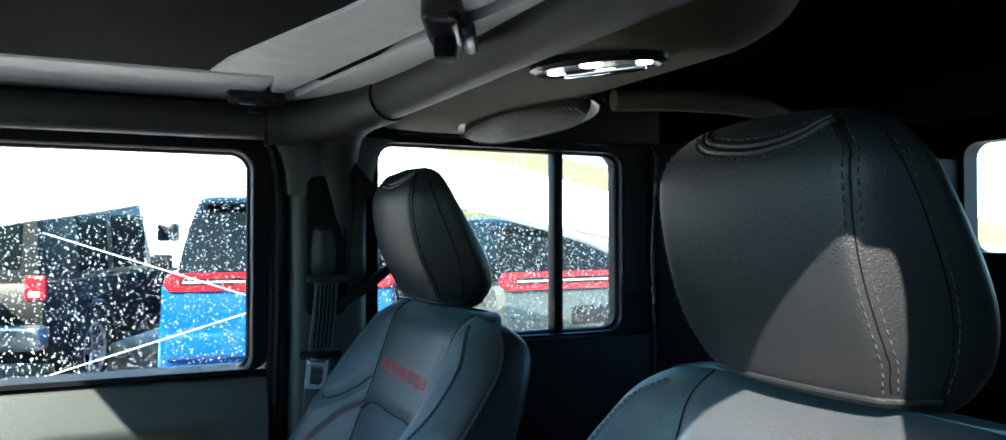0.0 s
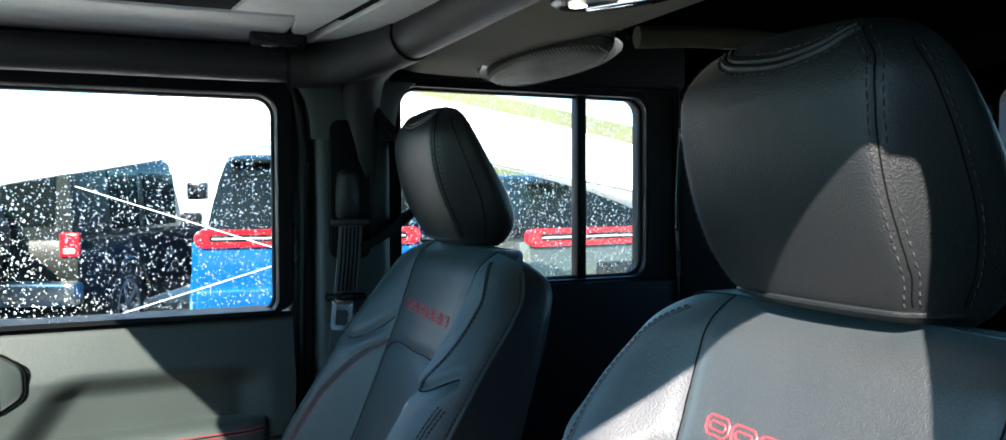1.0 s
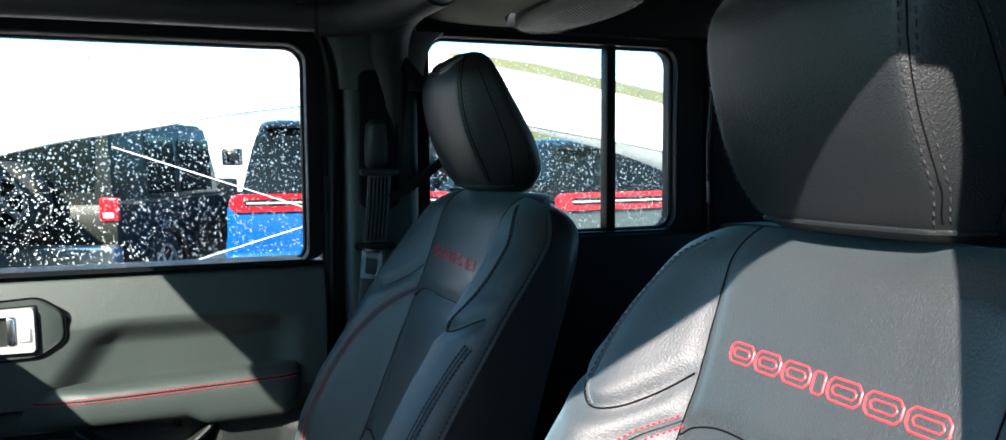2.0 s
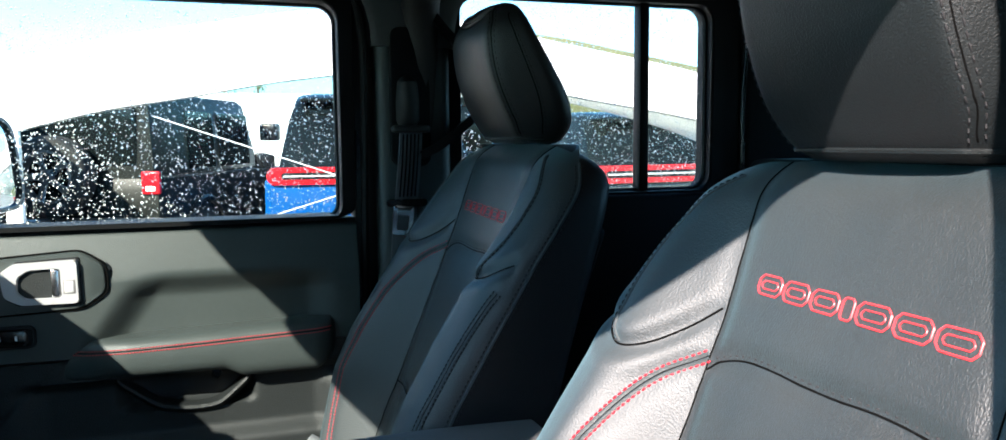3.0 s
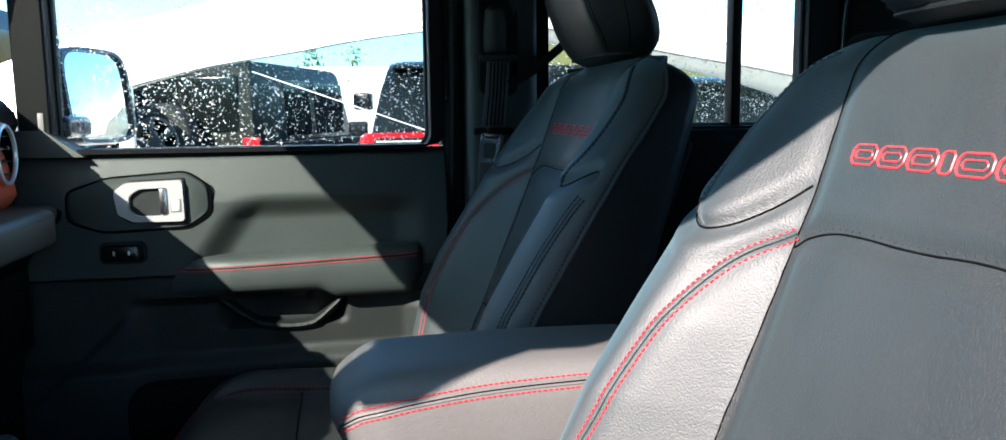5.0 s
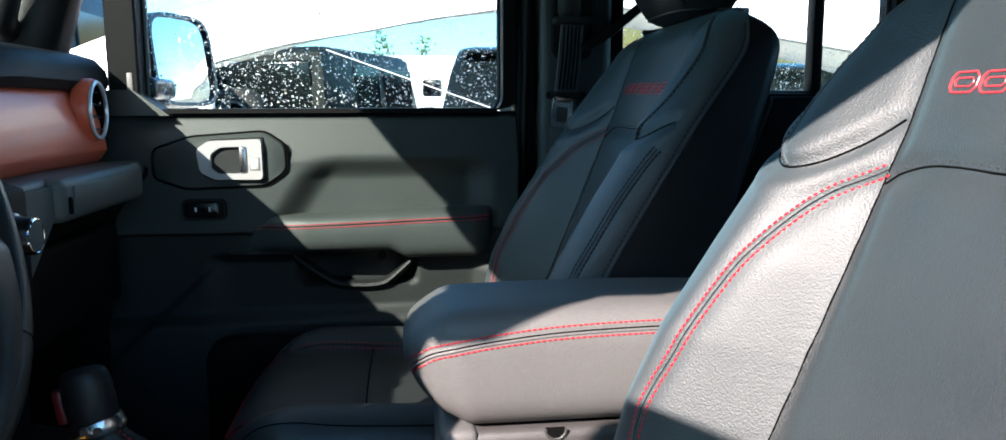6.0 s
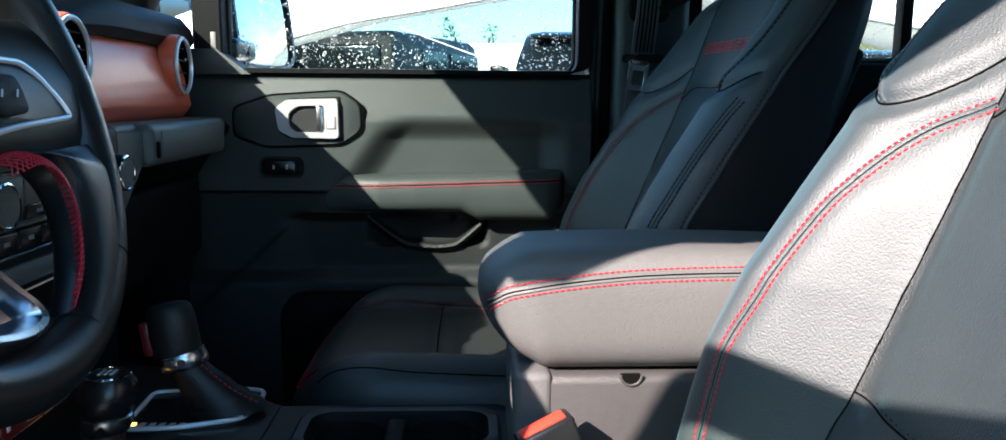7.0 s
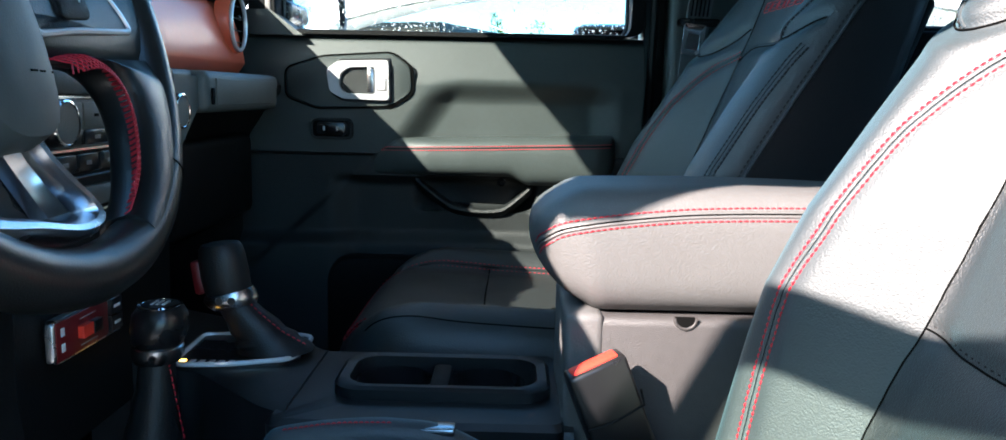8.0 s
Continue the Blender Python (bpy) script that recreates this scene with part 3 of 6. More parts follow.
bmesh.ops.transform(tail, matrix=Matrix(((0, 1, 0, 2.08), (1, 0, 0, 0), (0, 0, 1, 0), (0, 0, 0, 1))), verts=tail.verts)
structure("wall_rear", tail, PLASTIC, "black tailgate with its rear window", "tailgate")
structure("firewall", box(-0.97, -0.93, 0.06, 1.55, 0.4, 1.30), PLASTIC, "black wall under the dashboard", "firewall")

# Hood stays out of view; added to shape light through the windscreen.
hood = [(-2.35, 1.10), (-2.2, 1.17), (-1.6, 1.235), (-1.02, 1.275), (-0.95, 1.275), (-0.95, 1.15), (-2.35, 0.9)]
structure("hood", loft([[Vector((x, y, z)) for x, z in hood] for y in (0.16, 0.24, 0.8, 1.36, 1.44)]), PAINT_DARK, "unseen hood ahead of the windscreen, dark to keep bounced light down", "hood")

# windscreen frame
HEADER = [(0.08, -0.64), (0.60, -0.636), (0.67, -0.622), (0.75, -0.595), (0.87, -0.572), (1.0, -0.545), (1.53, -0.535)]
structure("windscreen_header", loft([[Vector((x, y, z)) for x, z in ((lerp(HEADER, y), 1.748), (-0.415, 1.748), (-0.40, 1.763), (-0.40, 1.86), (lerp(HEADER, y) - 0.06, 1.86), (lerp(HEADER, y) - 0.008, 1.762))] for y in np.linspace(0.08, 1.53, 30)]), PADDING, "padded black windscreen header", "header")
structure("pillar_front_right", tube([(-0.69, 1.512, 1.28), (-0.615, 1.508, 1.50), (-0.53, 1.50, 1.76)], [0.062, 0.058, 0.054], 14), CONSOLE, "padded black windscreen pillar", "pillar")
structure("pillar_front_left", tube(spline([(-0.83, 0.11, 1.28), (-0.745, 0.12, 1.48), (-0.668, 0.125, 1.64), (-0.605, 0.13, 1.704), (-0.535, 0.13, 1.738), (-0.45, 0.13, 1.766)], 30), 0.042, 12), PADDING, "padded black windscreen pillar", "pillar")

# Added unseen piece, placed to cast the shadow across the lid's top.
structure("shadow_gusset_left", loft([[Vector((x, y, z)) for x, z in ((-0.62, 1.685), (-0.585, 1.655), (-0.530, 1.652), (-0.488, 1.684), (-0.455, 1.716), (-0.440, 1.752), (-0.56, 1.752))] for y in (0.105, 0.112, 0.148, 0.155)]), PADDING, "added black corner piece, out of view, shading the armrest lid", "pillar")
structure("windscreen", loft([[Vector((-0.845 + d, y0, 1.27)), Vector((-0.845 + d, y1, 1.27)), Vector((-0.607 + d, y1, 1.858)), Vector((-0.607 + d, y0, 1.858))] for d, y0, y1 in ((0.0, 0.10, 1.51), (0.005, 0.10, 1.51))]), SCREEN_GLASS, "green tinted windscreen glass", "windscreen")

handle_a = thing("pillar_handle", (-0.60, 1.42, 1.56), "black moulded grab handle on the windscreen pillar", "grab handle")
part("grip", tube(spline([(-0.545, 1.455, 1.735), (-0.562, 1.415, 1.70), (-0.600, 1.405, 1.58), (-0.640, 1.415, 1.47), (-0.655, 1.460, 1.44)], 30), 0.021, 14), CONSOLE, handle_a)
for hz in ((-0.545, 1.455, 1.735), (-0.655, 1.460, 1.44)):
    part("end_cap", turned(Vector(hz) + Vector((0, -0.012, 0)), (0, 1, 0), [(0, 0.020), (0.004, 0.026), (0.03, 0.028)], 18), CONSOLE, handle_a)

# the driver door stands open
door3 = thing("door_3", (-0.56, -0.4, 0.6), "open driver door, black inner panel", "car door", kind="structure")
mm = pose(-0.585, 0.02, 0.0, 0, 0, -56)
part("door_panel", box(0.0, 0.95, -0.05, 0.05, 0.55, 1.30, 0.02, 3, m=mm), PLASTIC, door3)


def rake(loop):
    """Slants the front edge of the open door's window."""
    out = []
    for x, z in loop:
        f = max(-0.06, -0.03 + (z - 1.55) * 0.64)
        out.append((f + x / 0.95 * (0.95 - f), z))
    return out


dfr = frame_ring(rake(round_rect(0.0, 0.95, 1.28, 1.700, 0.03)), rake(round_rect(0.05, 0.90, 1.305, 1.648, 0.04)), -0.02, 0.03)
bmesh.ops.transform(dfr, matrix=mm, verts=dfr.verts)
part("window_frame", dfr, SMOOTH_BLACK, door3)
part("pane", loft([[mm @ Vector((x, y, z)) for x, z in rake(round_rect(0.03, 0.92, 1.28, 1.68, 0.04))] for y in (0.003, 0.007)]), GREEN_GLASS, door3)

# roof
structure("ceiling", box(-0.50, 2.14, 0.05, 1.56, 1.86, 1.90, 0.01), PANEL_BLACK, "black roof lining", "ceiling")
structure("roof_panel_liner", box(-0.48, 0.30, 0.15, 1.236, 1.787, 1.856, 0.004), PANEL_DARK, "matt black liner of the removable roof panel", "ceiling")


def beam(points, name, mat, label, zb, zt):
    loop = [Vector((x, y, 0)) for x, y in points]
    rings = []
    c = sum(loop, Vector()) / len(loop)
    for z, k in ((zt, 1.0), (zb + 0.008, 1.0), (zb + 0.002, 0.985), (zb, 0.96)):
        rings.append([Vector((c.x + (p.x - c.x) * k, c.y + (p.y - c.y) * k, z)) for p in loop])
    return structure(name, loft(rings), mat, label, "roof frame")


structure("roof_rim_side", box(-0.50, 0.20, 1.222, 1.46, 1.783, 1.856, 0.008, 3), PANEL_WHITE, "pale speckled fibreglass rim of the roof panel", "roof frame")
beam([(0.10, 1.22), (0.115, 1.12), (0.20, 0.82), (0.25, 0.60), (0.26, 0.15), (0.362, 0.15), (0.357, 0.60), (0.304, 0.86), (0.234, 1.33), (0.215, 1.42), (0.19, 1.22)], "roof_rim_rear", PANEL_WHITE, "pale speckled fibreglass rear rim of the roof panel", 1.783, 1.857)
beam([(0.250, 1.34), (0.320, 0.86), (0.374, 0.60), (0.380, 0.15), (0.43, 0.15), (0.42, 0.60), (0.385, 0.86), (0.32, 1.34), (0.30, 1.44), (0.240, 1.44)], "roof_edge", PANEL_WHITE, "pale grey edge of the fixed hardtop", 1.780, 1.856)
# Added strip: gives the open gap its shade as a black cord.
structure("roof_gap_strip", tube([(0.371, 0.15, 1.800), (0.366, 0.60, 1.800), (0.312, 0.86, 1.800), (0.242, 1.34, 1.800)], 0.011, 8), SEAM, "black strip added to darken the gap between roof panel and hardtop", "seal")
for lx, ly, turn, sc in ((0.185, 1.36, 0, 1.0), (0.305, 0.80, 65, 1.5)):
    latch = thing("roof_latch", (lx, ly, 1.775), "black plastic roof panel latch", "latch", group="roof latches")
    mm = pose(lx, ly, 1.775, 0, 0, turn) @ Matrix.Scale(sc, 4)
    part("latch_body", box(-0.045, 0.045, -0.014, 0.014, -0.011, 0.012, 0.006, 3, m=mm), SMOOTH_BLACK, latch)
    part("latch_handle", box(-0.030, 0.030, -0.022, -0.012, -0.016, -0.004, 0.004, 2, m=mm), SMOOTH_BLACK, latch)
    part("latch_hook", box(-0.012, 0.012, -0.008, 0.008, -0.026, -0.010, 0.003, 2, m=mm), PLASTIC, latch)
structure("roof_side_rail", box(-0.52, 2.10, 1.47, 1.56, 1.745, 1.858, 0.01), PLASTIC, "black roof rail over the doors", "roof rail")
# padded bars
structure("roof_bar_side", tube(spline([(-0.52, 1.425, 1.738), (-0.2, 1.425, 1.742), (0.12, 1.422, 1.742), (0.24, 1.41, 1.742)], 30), 0.030, 16), PADDING, "padded black roof bar above the door", "roof bar")
structure("roof_bar_left", tube(spline([(-0.52, 0.175, 1.765), (-0.20, 0.174, 1.766), (-0.02, 0.180, 1.772), (0.08, 0.184, 1.775), (0.20, 0.178, 1.768), (0.25, 0.172, 1.750), (0.32, 0.170, 1.748), (0.45, 0.17, 1.755)], 40), 0.033, 16), PADDING, "padded black roof bar", "roof bar")
structure("roof_bar_hoop", tube(spline([(0.355, 1.50, 1.40), (0.352, 1.485, 1.62), (0.345, 1.45, 1.705), (0.345, 1.38, 1.745), (0.36, 1.25, 1.762), (0.385, 1.05, 1.772), (0.40, 0.80, 1.777), (0.40, 0.4, 1.772), (0.36, 0.17, 1.76)], 70), 0.036, 16), PADDING, "padded black cross bar behind the front seats", "roof bar")
structure("bar_joint", tube(spline([(0.21, 1.415, 1.742), (0.26, 1.40, 1.743), (0.30, 1.36, 1.748), (0.345, 1.27, 1.757), (0.365, 1.20, 1.764)], 24), 0.039, 16), PADDING, "padded black joint of the roof bars", "roof bar")
structure("bar_sleeve", tube([(0.206, 1.416, 1.742), (0.213, 1.415, 1.742)], 0.041, 16), RUBBER, "seam of the bar padding", "roof bar")
# overhead console with lamp and speakers
OH = [(0.41, 1.770), (0.45, 1.761), (0.55, 1.758), (0.64, 1.764), (0.70, 1.795)]
# Bar ends early so the black lining stands for its shaded half.
oh_rings = []
for y in np.linspace(0.60, 1.455, 50):
    dz = -0.012 * smooth(1.05, 1.40, y) + 0.080 * smooth(0.75, 0.62, y) ** 1.5
    oh_rings.append([Vector((x, y, min(1.856, z + dz))) for x, z in [tuple(p) for p in spline(OH, 14)]] + [Vector((0.71, y, 1.857)), Vector((0.40, y, 1.857))])
structure("overhead_bar", loft(oh_rings), HEADLINER, "grey moulded overhead console, ended where its shaded part would start", "overhead console")
lamp = thing("dome_lamp", (0.51, 0.82, 1.735), "clear domed ceiling lamp with chrome reflectors", "ceiling lamp")
mm = pose(0.508, 0.822, 1.758, 0, 0, 32)


def oval(cx, cy, z, rx, ry, n=32):
    return [mm @ Vector((cx + rx * math.cos(2 * math.pi * k / n), cy + ry * math.sin(2 * math.pi * k / n), z)) for k in range(n)]


part("lamp_housing", loft([oval(0, 0, 0.008, 0.05, 0.092), oval(0, 0, -0.006, 0.048, 0.09), oval(0, 0, -0.010, 0.040, 0.082), oval(0, 0, -0.006, 0.034, 0.076)]), SMOOTH_BLACK, lamp)
for cx, cy, q in ((0.006, 0.060, 0.009), (-0.014, 0.0, 0.013), (0.004, -0.060, 0.009), (0.016, 0.012, 0.007)):
    part("reflector", loft([oval(cx, cy, -0.004, q, q * 1.2, 20), oval(cx, cy, -0.008, q * 0.9, q * 1.1, 20), oval(cx, cy, -0.009, q * 0.5, q * 0.6, 20)]), LENS if q > 0.008 else CHROME, lamp)
part("switch_bar", box(0.006, 0.016, -0.06, 0.05, -0.014, -0.004, 0.003, m=mm), CHROME, lamp)
speaker = thing("roof_speaker", (0.60, 1.22, 1.725), "oval roof speaker with grey mesh grille in black surround", "speaker")
mm = pose(0.606, 1.215, 1.752, -4, 20, 14) @ Matrix.Scale(0.87, 4)
part("surround", loft([oval(0, 0, 0.02, 0.072, 0.20, 48), oval(0, 0, -0.004, 0.075, 0.205, 48), oval(0, 0, -0.012, 0.066, 0.195, 48), oval(0, 0, -0.008, 0.056, 0.178, 48)]), SMOOTH_BLACK, speaker)
grille = part("grille", loft([oval(0, 0, -0.006, 0.055, 0.176, 48), oval(0, 0, -0.022, 0.050, 0.168, 48), oval(0, 0, -0.030, 0.036, 0.14, 48), oval(0, 0, -0.033, 0.012, 0.06, 48)]), MESH, speaker)
gb = bmesh.new()
for k in range(38):
    y = -0.16 + 0.32 * k / 37
    hw = 0.050 * math.sqrt(max(0, 1 - (y / 0.168) ** 2))
    dz = [-0.0225 - 0.0105 * (1 - (q / 0.05) ** 2) * (1 - (y / 0.168) ** 2) for q in np.linspace(-hw, hw, 7)]
    tube([mm @ Vector((q, y, d - 0.0004)) for q, d in zip(np.linspace(-hw, hw, 7), dz)], 0.0012, 4, bm=gb)
part("grille_ribs", gb, MESH_RIB, grille)
structure("roof_bar_rear", tube(spline([(0.66, 1.02, 1.752), (0.78, 1.0, 1.757), (0.92, 0.99, 1.752), (1.02, 1.02, 1.735)], 24), 0.0165, 12), HEADLINER, "grey padded bar behind the overhead console", "roof bar")


# ---- seats ----
def seat():
    yc = 1.164
    s = thing("front_seat", (0.2, yc, 0.56), "black leather front seat with red double stitching and headrest", "car seat", "front seats")
    top, bot = 1.441, 0.86

    def centre(z):
        return 0.278 + (z - 1.076) * 0.36

    BOL = [(0.80, 0.090), (0.95, 0.102), (1.05, 0.110), (1.12, 0.102), (1.2, 0.080), (1.3, 0.050), (1.38, 0.018), (1.45, 0.0)]
    WID = [(0.85, 0.260), (1.0, 0.274), (1.1, 0.277), (1.2, 0.275), (1.28, 0.273), (1.36, 0.266), (1.45, 0.252)]
    lines = {
        "panel": [(0.141, 1.438), (0.139, 1.40), (0.133, 1.315), (0.134, 1.272), (0.136, 1.17), (0.141, 1.045), (0.146, 1.0), (0.150, 0.90)],
        "shoulder": [(0.137, 1.313), (0.162, 1.291), (0.183, 1.276), (0.205, 1.271), (0.232, 1.277), (0.262, 1.294)],
        "stitch": [(0.135, 1.273), (0.162, 1.254), (0.178, 1.230), (0.192, 1.192), (0.201, 1.150), (0.208, 1.104), (0.216, 1.060), (0.219, 1.0), (0.217, 0.94), (0.212, 0.88)],
    }
    mid = [(-0.132, 1.268), (-0.118, 1.276), (-0.06, 1.281), (0.0, 1.279), (0.079, 1.280), (0.118, 1.272), (0.133, 1.262)]
    low_mid = [(-0.141, 1.041), (-0.10, 1.031), (0.0, 1.030), (0.10, 1.031), (0.141, 1.041)]
    creases = []
    for pl in lines.values():
        a = np.array(spline(pl, 90))
        creases += [a, a * (-1, 1)]
    creases += [np.array(spline(mid, 60)), np.array(spline(low_mid, 60))]
    crease = np.vstack(creases)
    shoulder_fold = np.array(spline(lines["shoulder"], 90))

    def half(z):
        w = lerp(WID, z)
        q = min(1.0, max(0.0, (z - 1.32) / (top - 1.32)))
        return w * (0.62 + 0.38 * max(0.0, 1 - q ** 2.8) ** 0.5)

    def thick(z):
        q = max(0.0, (z - 1.38) / (top - 1.38))
        return (0.13 - 0.03 * smooth(0.9, 1.4, z)) * (1 - 0.55 * q * q)

    def front(ly, z):
        w = half(z)
        u = min(1.0, abs(ly) / w)
        d = thick(z)
        x = centre(z) - lerp(BOL, z) * smooth(lerp([(1.05, 0.118), (1.26, 0.122)], z), lerp([(0.92, 0.252), (1.0, 0.246), (1.1, 0.230), (1.19, 0.214)], z), abs(ly))
        x += d * 0.5 * (1 - max(0.0, 1 - u ** 9) ** 0.40)
        q = max(0.0, (z - 1.40) / (top - 1.40))
        x += 0.028 * q ** 2.5
        if u < 0.985:
            dist = np.min((crease[:, 0] - ly) ** 2 + (crease[:, 1] - z) ** 2)
            x += 0.0052 * math.exp(-dist / (0.011 ** 2))
            # the leather folds deeply under the shoulder
            fold = np.min((shoulder_fold[:, 0] - abs(ly)) ** 2 + (shoulder_fold[:, 1] - z) ** 2)
            k_in = smooth(0.137, 0.165, abs(ly))
            x += k_in * (0.0030 * math.exp(-fold / (0.006 ** 2)) - 0.0022 * math.exp(-(math.sqrt(fold) - 0.016) ** 2 / (0.008 ** 2)))
        return Vector((x, yc + ly, z))

    panel_line = sorted((b2, a2) for a2, b2 in spline(lines["panel"], 60))

    def ring(z):
        w, d = half(z), thick(z)
        pz = lerp(panel_line, z)
        outer = [pz + (w - pz) * math.sin(q) for q in np.linspace(0, math.pi / 2, 40)]
        f = [front(v, z) for v in [-v for v in outer[::-1]] + list(np.linspace(-pz, pz, 61))[1:-1] + outer]
        back = []
        xb = centre(z) + d
        for a in np.linspace(math.pi / 2, -math.pi / 2, 26)[1:-1]:
            u = abs(math.sin(a))
            back.append(Vector((xb - d * 0.5 * (1 - max(0.0, 1 - u ** 7) ** 0.42) - 0.02 * max(0.0, (z - 1.40) / (top - 1.40)) ** 2, yc + w * math.sin(a), z)))
        return f + back
    zs = list(np.linspace(bot, 1.36, 118)) + list(1.36 + (top - 1.36) * np.sin(np.linspace(0.05, math.pi / 2, 26)))
    rows = [ring(z) for z in zs]
    inner = slice(39, 100)
    back = part("backrest", loft([r[138:] + r[:1] for r in rows], closed=False), SIDE_SHADED, s, sharp=70)
    part("bolster", loft([r[:40] for r in rows], closed=False), LEATHER, back, sharp=70)
    part("bolster", loft([r[99:139] for r in rows], closed=False), LEATHER, back, sharp=70)
    part("centre_panel", loft([r[inner] for r in rows], closed=False), INSERT, back, "fine grained black centre panel", sharp=70)
    topcap = bmesh.new()
    topcap.faces.new([topcap.verts.new(p) for p in rows[-1]])
    part("top_cap", topcap, LEATHER, back)
    # seams, piping and stitches
    red, black, seams, pipe_edge = bmesh.new(), bmesh.new(), bmesh.new(), bmesh.new()
    for sgn in (1, -1):
        pipe = bmesh.new()
        for name, pl in lines.items():
            if name == "stitch" and sgn < 0:
                pl = [(0.267, 1.262), (0.265, 1.24), (0.264, 1.19), (0.266, 1.11), (0.265, 1.03), (0.258, 0.95), (0.252, 0.90)]
            p, n = on_surface(front, [(a * sgn, b) for a, b in pl], 110)
            if name == "stitch":
                tube([q + m2 * 0.0001 for q, m2 in zip(p, n)], 0.0009, 5, bm=seams)
                for off in (0.0050, -0.0050):
                    tube([q + m2.cross(t2) * off * 0.44 - m2 * 0.0007 for q, m2, t2 in zip(p, n, [(p[min(i + 1, 109)] - p[max(i - 1, 0)]).normalized() for i in range(110)])], 0.0024, 6, bm=pipe)
                    dashes(p, n, shift=off, bm=red if sgn > 0 else black, r=0.0010, length=0.0040, gap=0.0018)
            else:
                if name == "panel":
                    tube([q + m2 * 0.0004 for q, m2 in zip(p, n)], 0.0008, 5, bm=seams)
                else:
                    tube([q + m2 * 0.0009 for q, m2 in zip(p, n)], 0.0010, 5, bm=seams)
        part("welt", pipe, LEATHER, back)
        pc, nc = on_surface(front, [(0.207 * sgn, 1.273), (0.222 * sgn, 1.298), (0.233 * sgn, 1.335), (0.226 * sgn, 1.375), (0.205 * sgn, 1.405), (0.172 * sgn, 1.426)], 70)
        tube([q - m2 * 0.0002 for q, m2 in zip(pc, nc)], 0.0009, 5, bm=seams)
        dashes(pc, nc, shift=-0.0042 * sgn, bm=black, r=0.0009, length=0.0048, gap=0.0022)
        tube([q + m2 * 0.0002 for q, m2 in zip(pc, nc)], 0.0016, 6, bm=pipe_edge)
        # welted seam between the front leather and the side
        edge = [r[0 if sgn < 0 else 138] for r in rows[6:-12:2]]
        tube([q + Vector((-0.0004, 0.0006 * sgn, 0)) for q in edge], 0.0019, 6, bm=pipe_edge)
        dashes([q + Vector((-0.006, 0.0008 * sgn, 0)) for q in edge], [(-0.5, sgn * 0.86, 0)] * len(edge), bm=black, r=0.0008, length=0.0036, gap=0.0030)
        dashes([q + Vector((0.006, 0.0002 * sgn, 0)) for q in edge], [(-0.2, sgn * 0.98, 0)] * len(edge), bm=black, r=0.0008, length=0.0036, gap=0.0030)
    tagged(part("edge_welt", pipe_edge, LEATHER, back), kind="stuff")
    for pl in (mid, low_mid):
        p, n = on_surface(front, pl, 70)
        tube([q + m2 * 0.0006 for q, m2 in zip(p, n)], 0.0009, 5, bm=seams)
        dashes(p, n, shift=0.004, bm=black, length=0.003, gap=0.005)
    tagged(part("seam", seams, SEAM, back), kind="stuff")
    tagged(part("red_stitching", red, THREAD_RED, back, "red double stitching"), kind="stuff")
    tagged(part("black_stitching", black, THREAD_BLACK, back), kind="stuff")
    # embroidered row of seven outlined blocks, one of them narrow
    a0 = 0.098
    for wd in (0.0280, 0.0280, 0.0280, 0.0110, 0.0300, 0.0300, 0.0310):
        z1 = 1.3490 - 0.018 * (0.098 - a0)
        z0, cut = z1 - 0.0150, min(0.0040, wd * 0.2)
        emb = bmesh.new()
        for inset, rr in ((0.0, 0.0008), (0.0044, 0.0006)):
            if wd < 0.02 and inset > 0.003:
                continue
            l, r2, lo, hi, c2 = a0 - inset, a0 - wd + inset, z0 + inset, z1 - inset, cut * (1 - inset * 100)
            loop = [(l - c2, lo), (l, lo + c2), (l, hi - c2), (l - c2, hi), (r2 + c2, hi), (r2, hi - c2), (r2, lo + c2), (r2 + c2, lo)]
            fine = []
            for (q, b), (q2, b2) in zip(loop, loop[1:] + loop[:1]):
                fine += [(q + (q2 - q) * f, b + (b2 - b) * f) for f in (0.05, 0.35, 0.65, 0.95)]
            tube([front(q, b) + Vector((-0.0004, 0, 0)) for q, b in fine], rr, 5, True, bm=emb)
        part("embroidered_block", emb, THREAD_BADGE, back, "red outlined block of an embroidered badge")
        a0 -= wd + 0.0036
    part("back_shell", box(-0.012, 0.008, -0.19, 0.19, -0.24, 0.22, 0.008, 3, m=pose(0.412, yc, 1.12, 0, 19.8, 0)), PLASTIC, s)

    # headrest: flat front panel, side panels slanting back from its seams
    yh = yc + 0.024

    def curve(table):
        return [tuple(p) for p in spline(table, 60)]

    HW = curve([(1.442, 0.100), (1.452, 0.110), (1.475, 0.122), (1.51, 0.132), (1.55, 0.135), (1.59, 0.131), (1.615, 0.122), (1.633, 0.107), (1.644, 0.086), (1.650, 0.056)])
    HF = curve([(1.442, 0.416), (1.452, 0.402), (1.475, 0.388), (1.51, 0.371), (1.55, 0.358), (1.59, 0.352), (1.615, 0.355), (1.633, 0.364), (1.644, 0.375), (1.650, 0.386)])
    HB = curve([(1.442, 0.474), (1.452, 0.486), (1.475, 0.496), (1.51, 0.487), (1.55, 0.464), (1.59, 0.440), (1.615, 0.427), (1.633, 0.418), (1.644, 0.411), (1.650, 0.402)])

    def hr_front(ly, z):
        w, xf, xb = lerp(HW, z), lerp(HF, z), lerp(HB, z)
        s1 = min(0.099, 0.79 * w)
        e = max(0.0, abs(ly) - s1 * 0.97) / (w - s1 * 0.97)
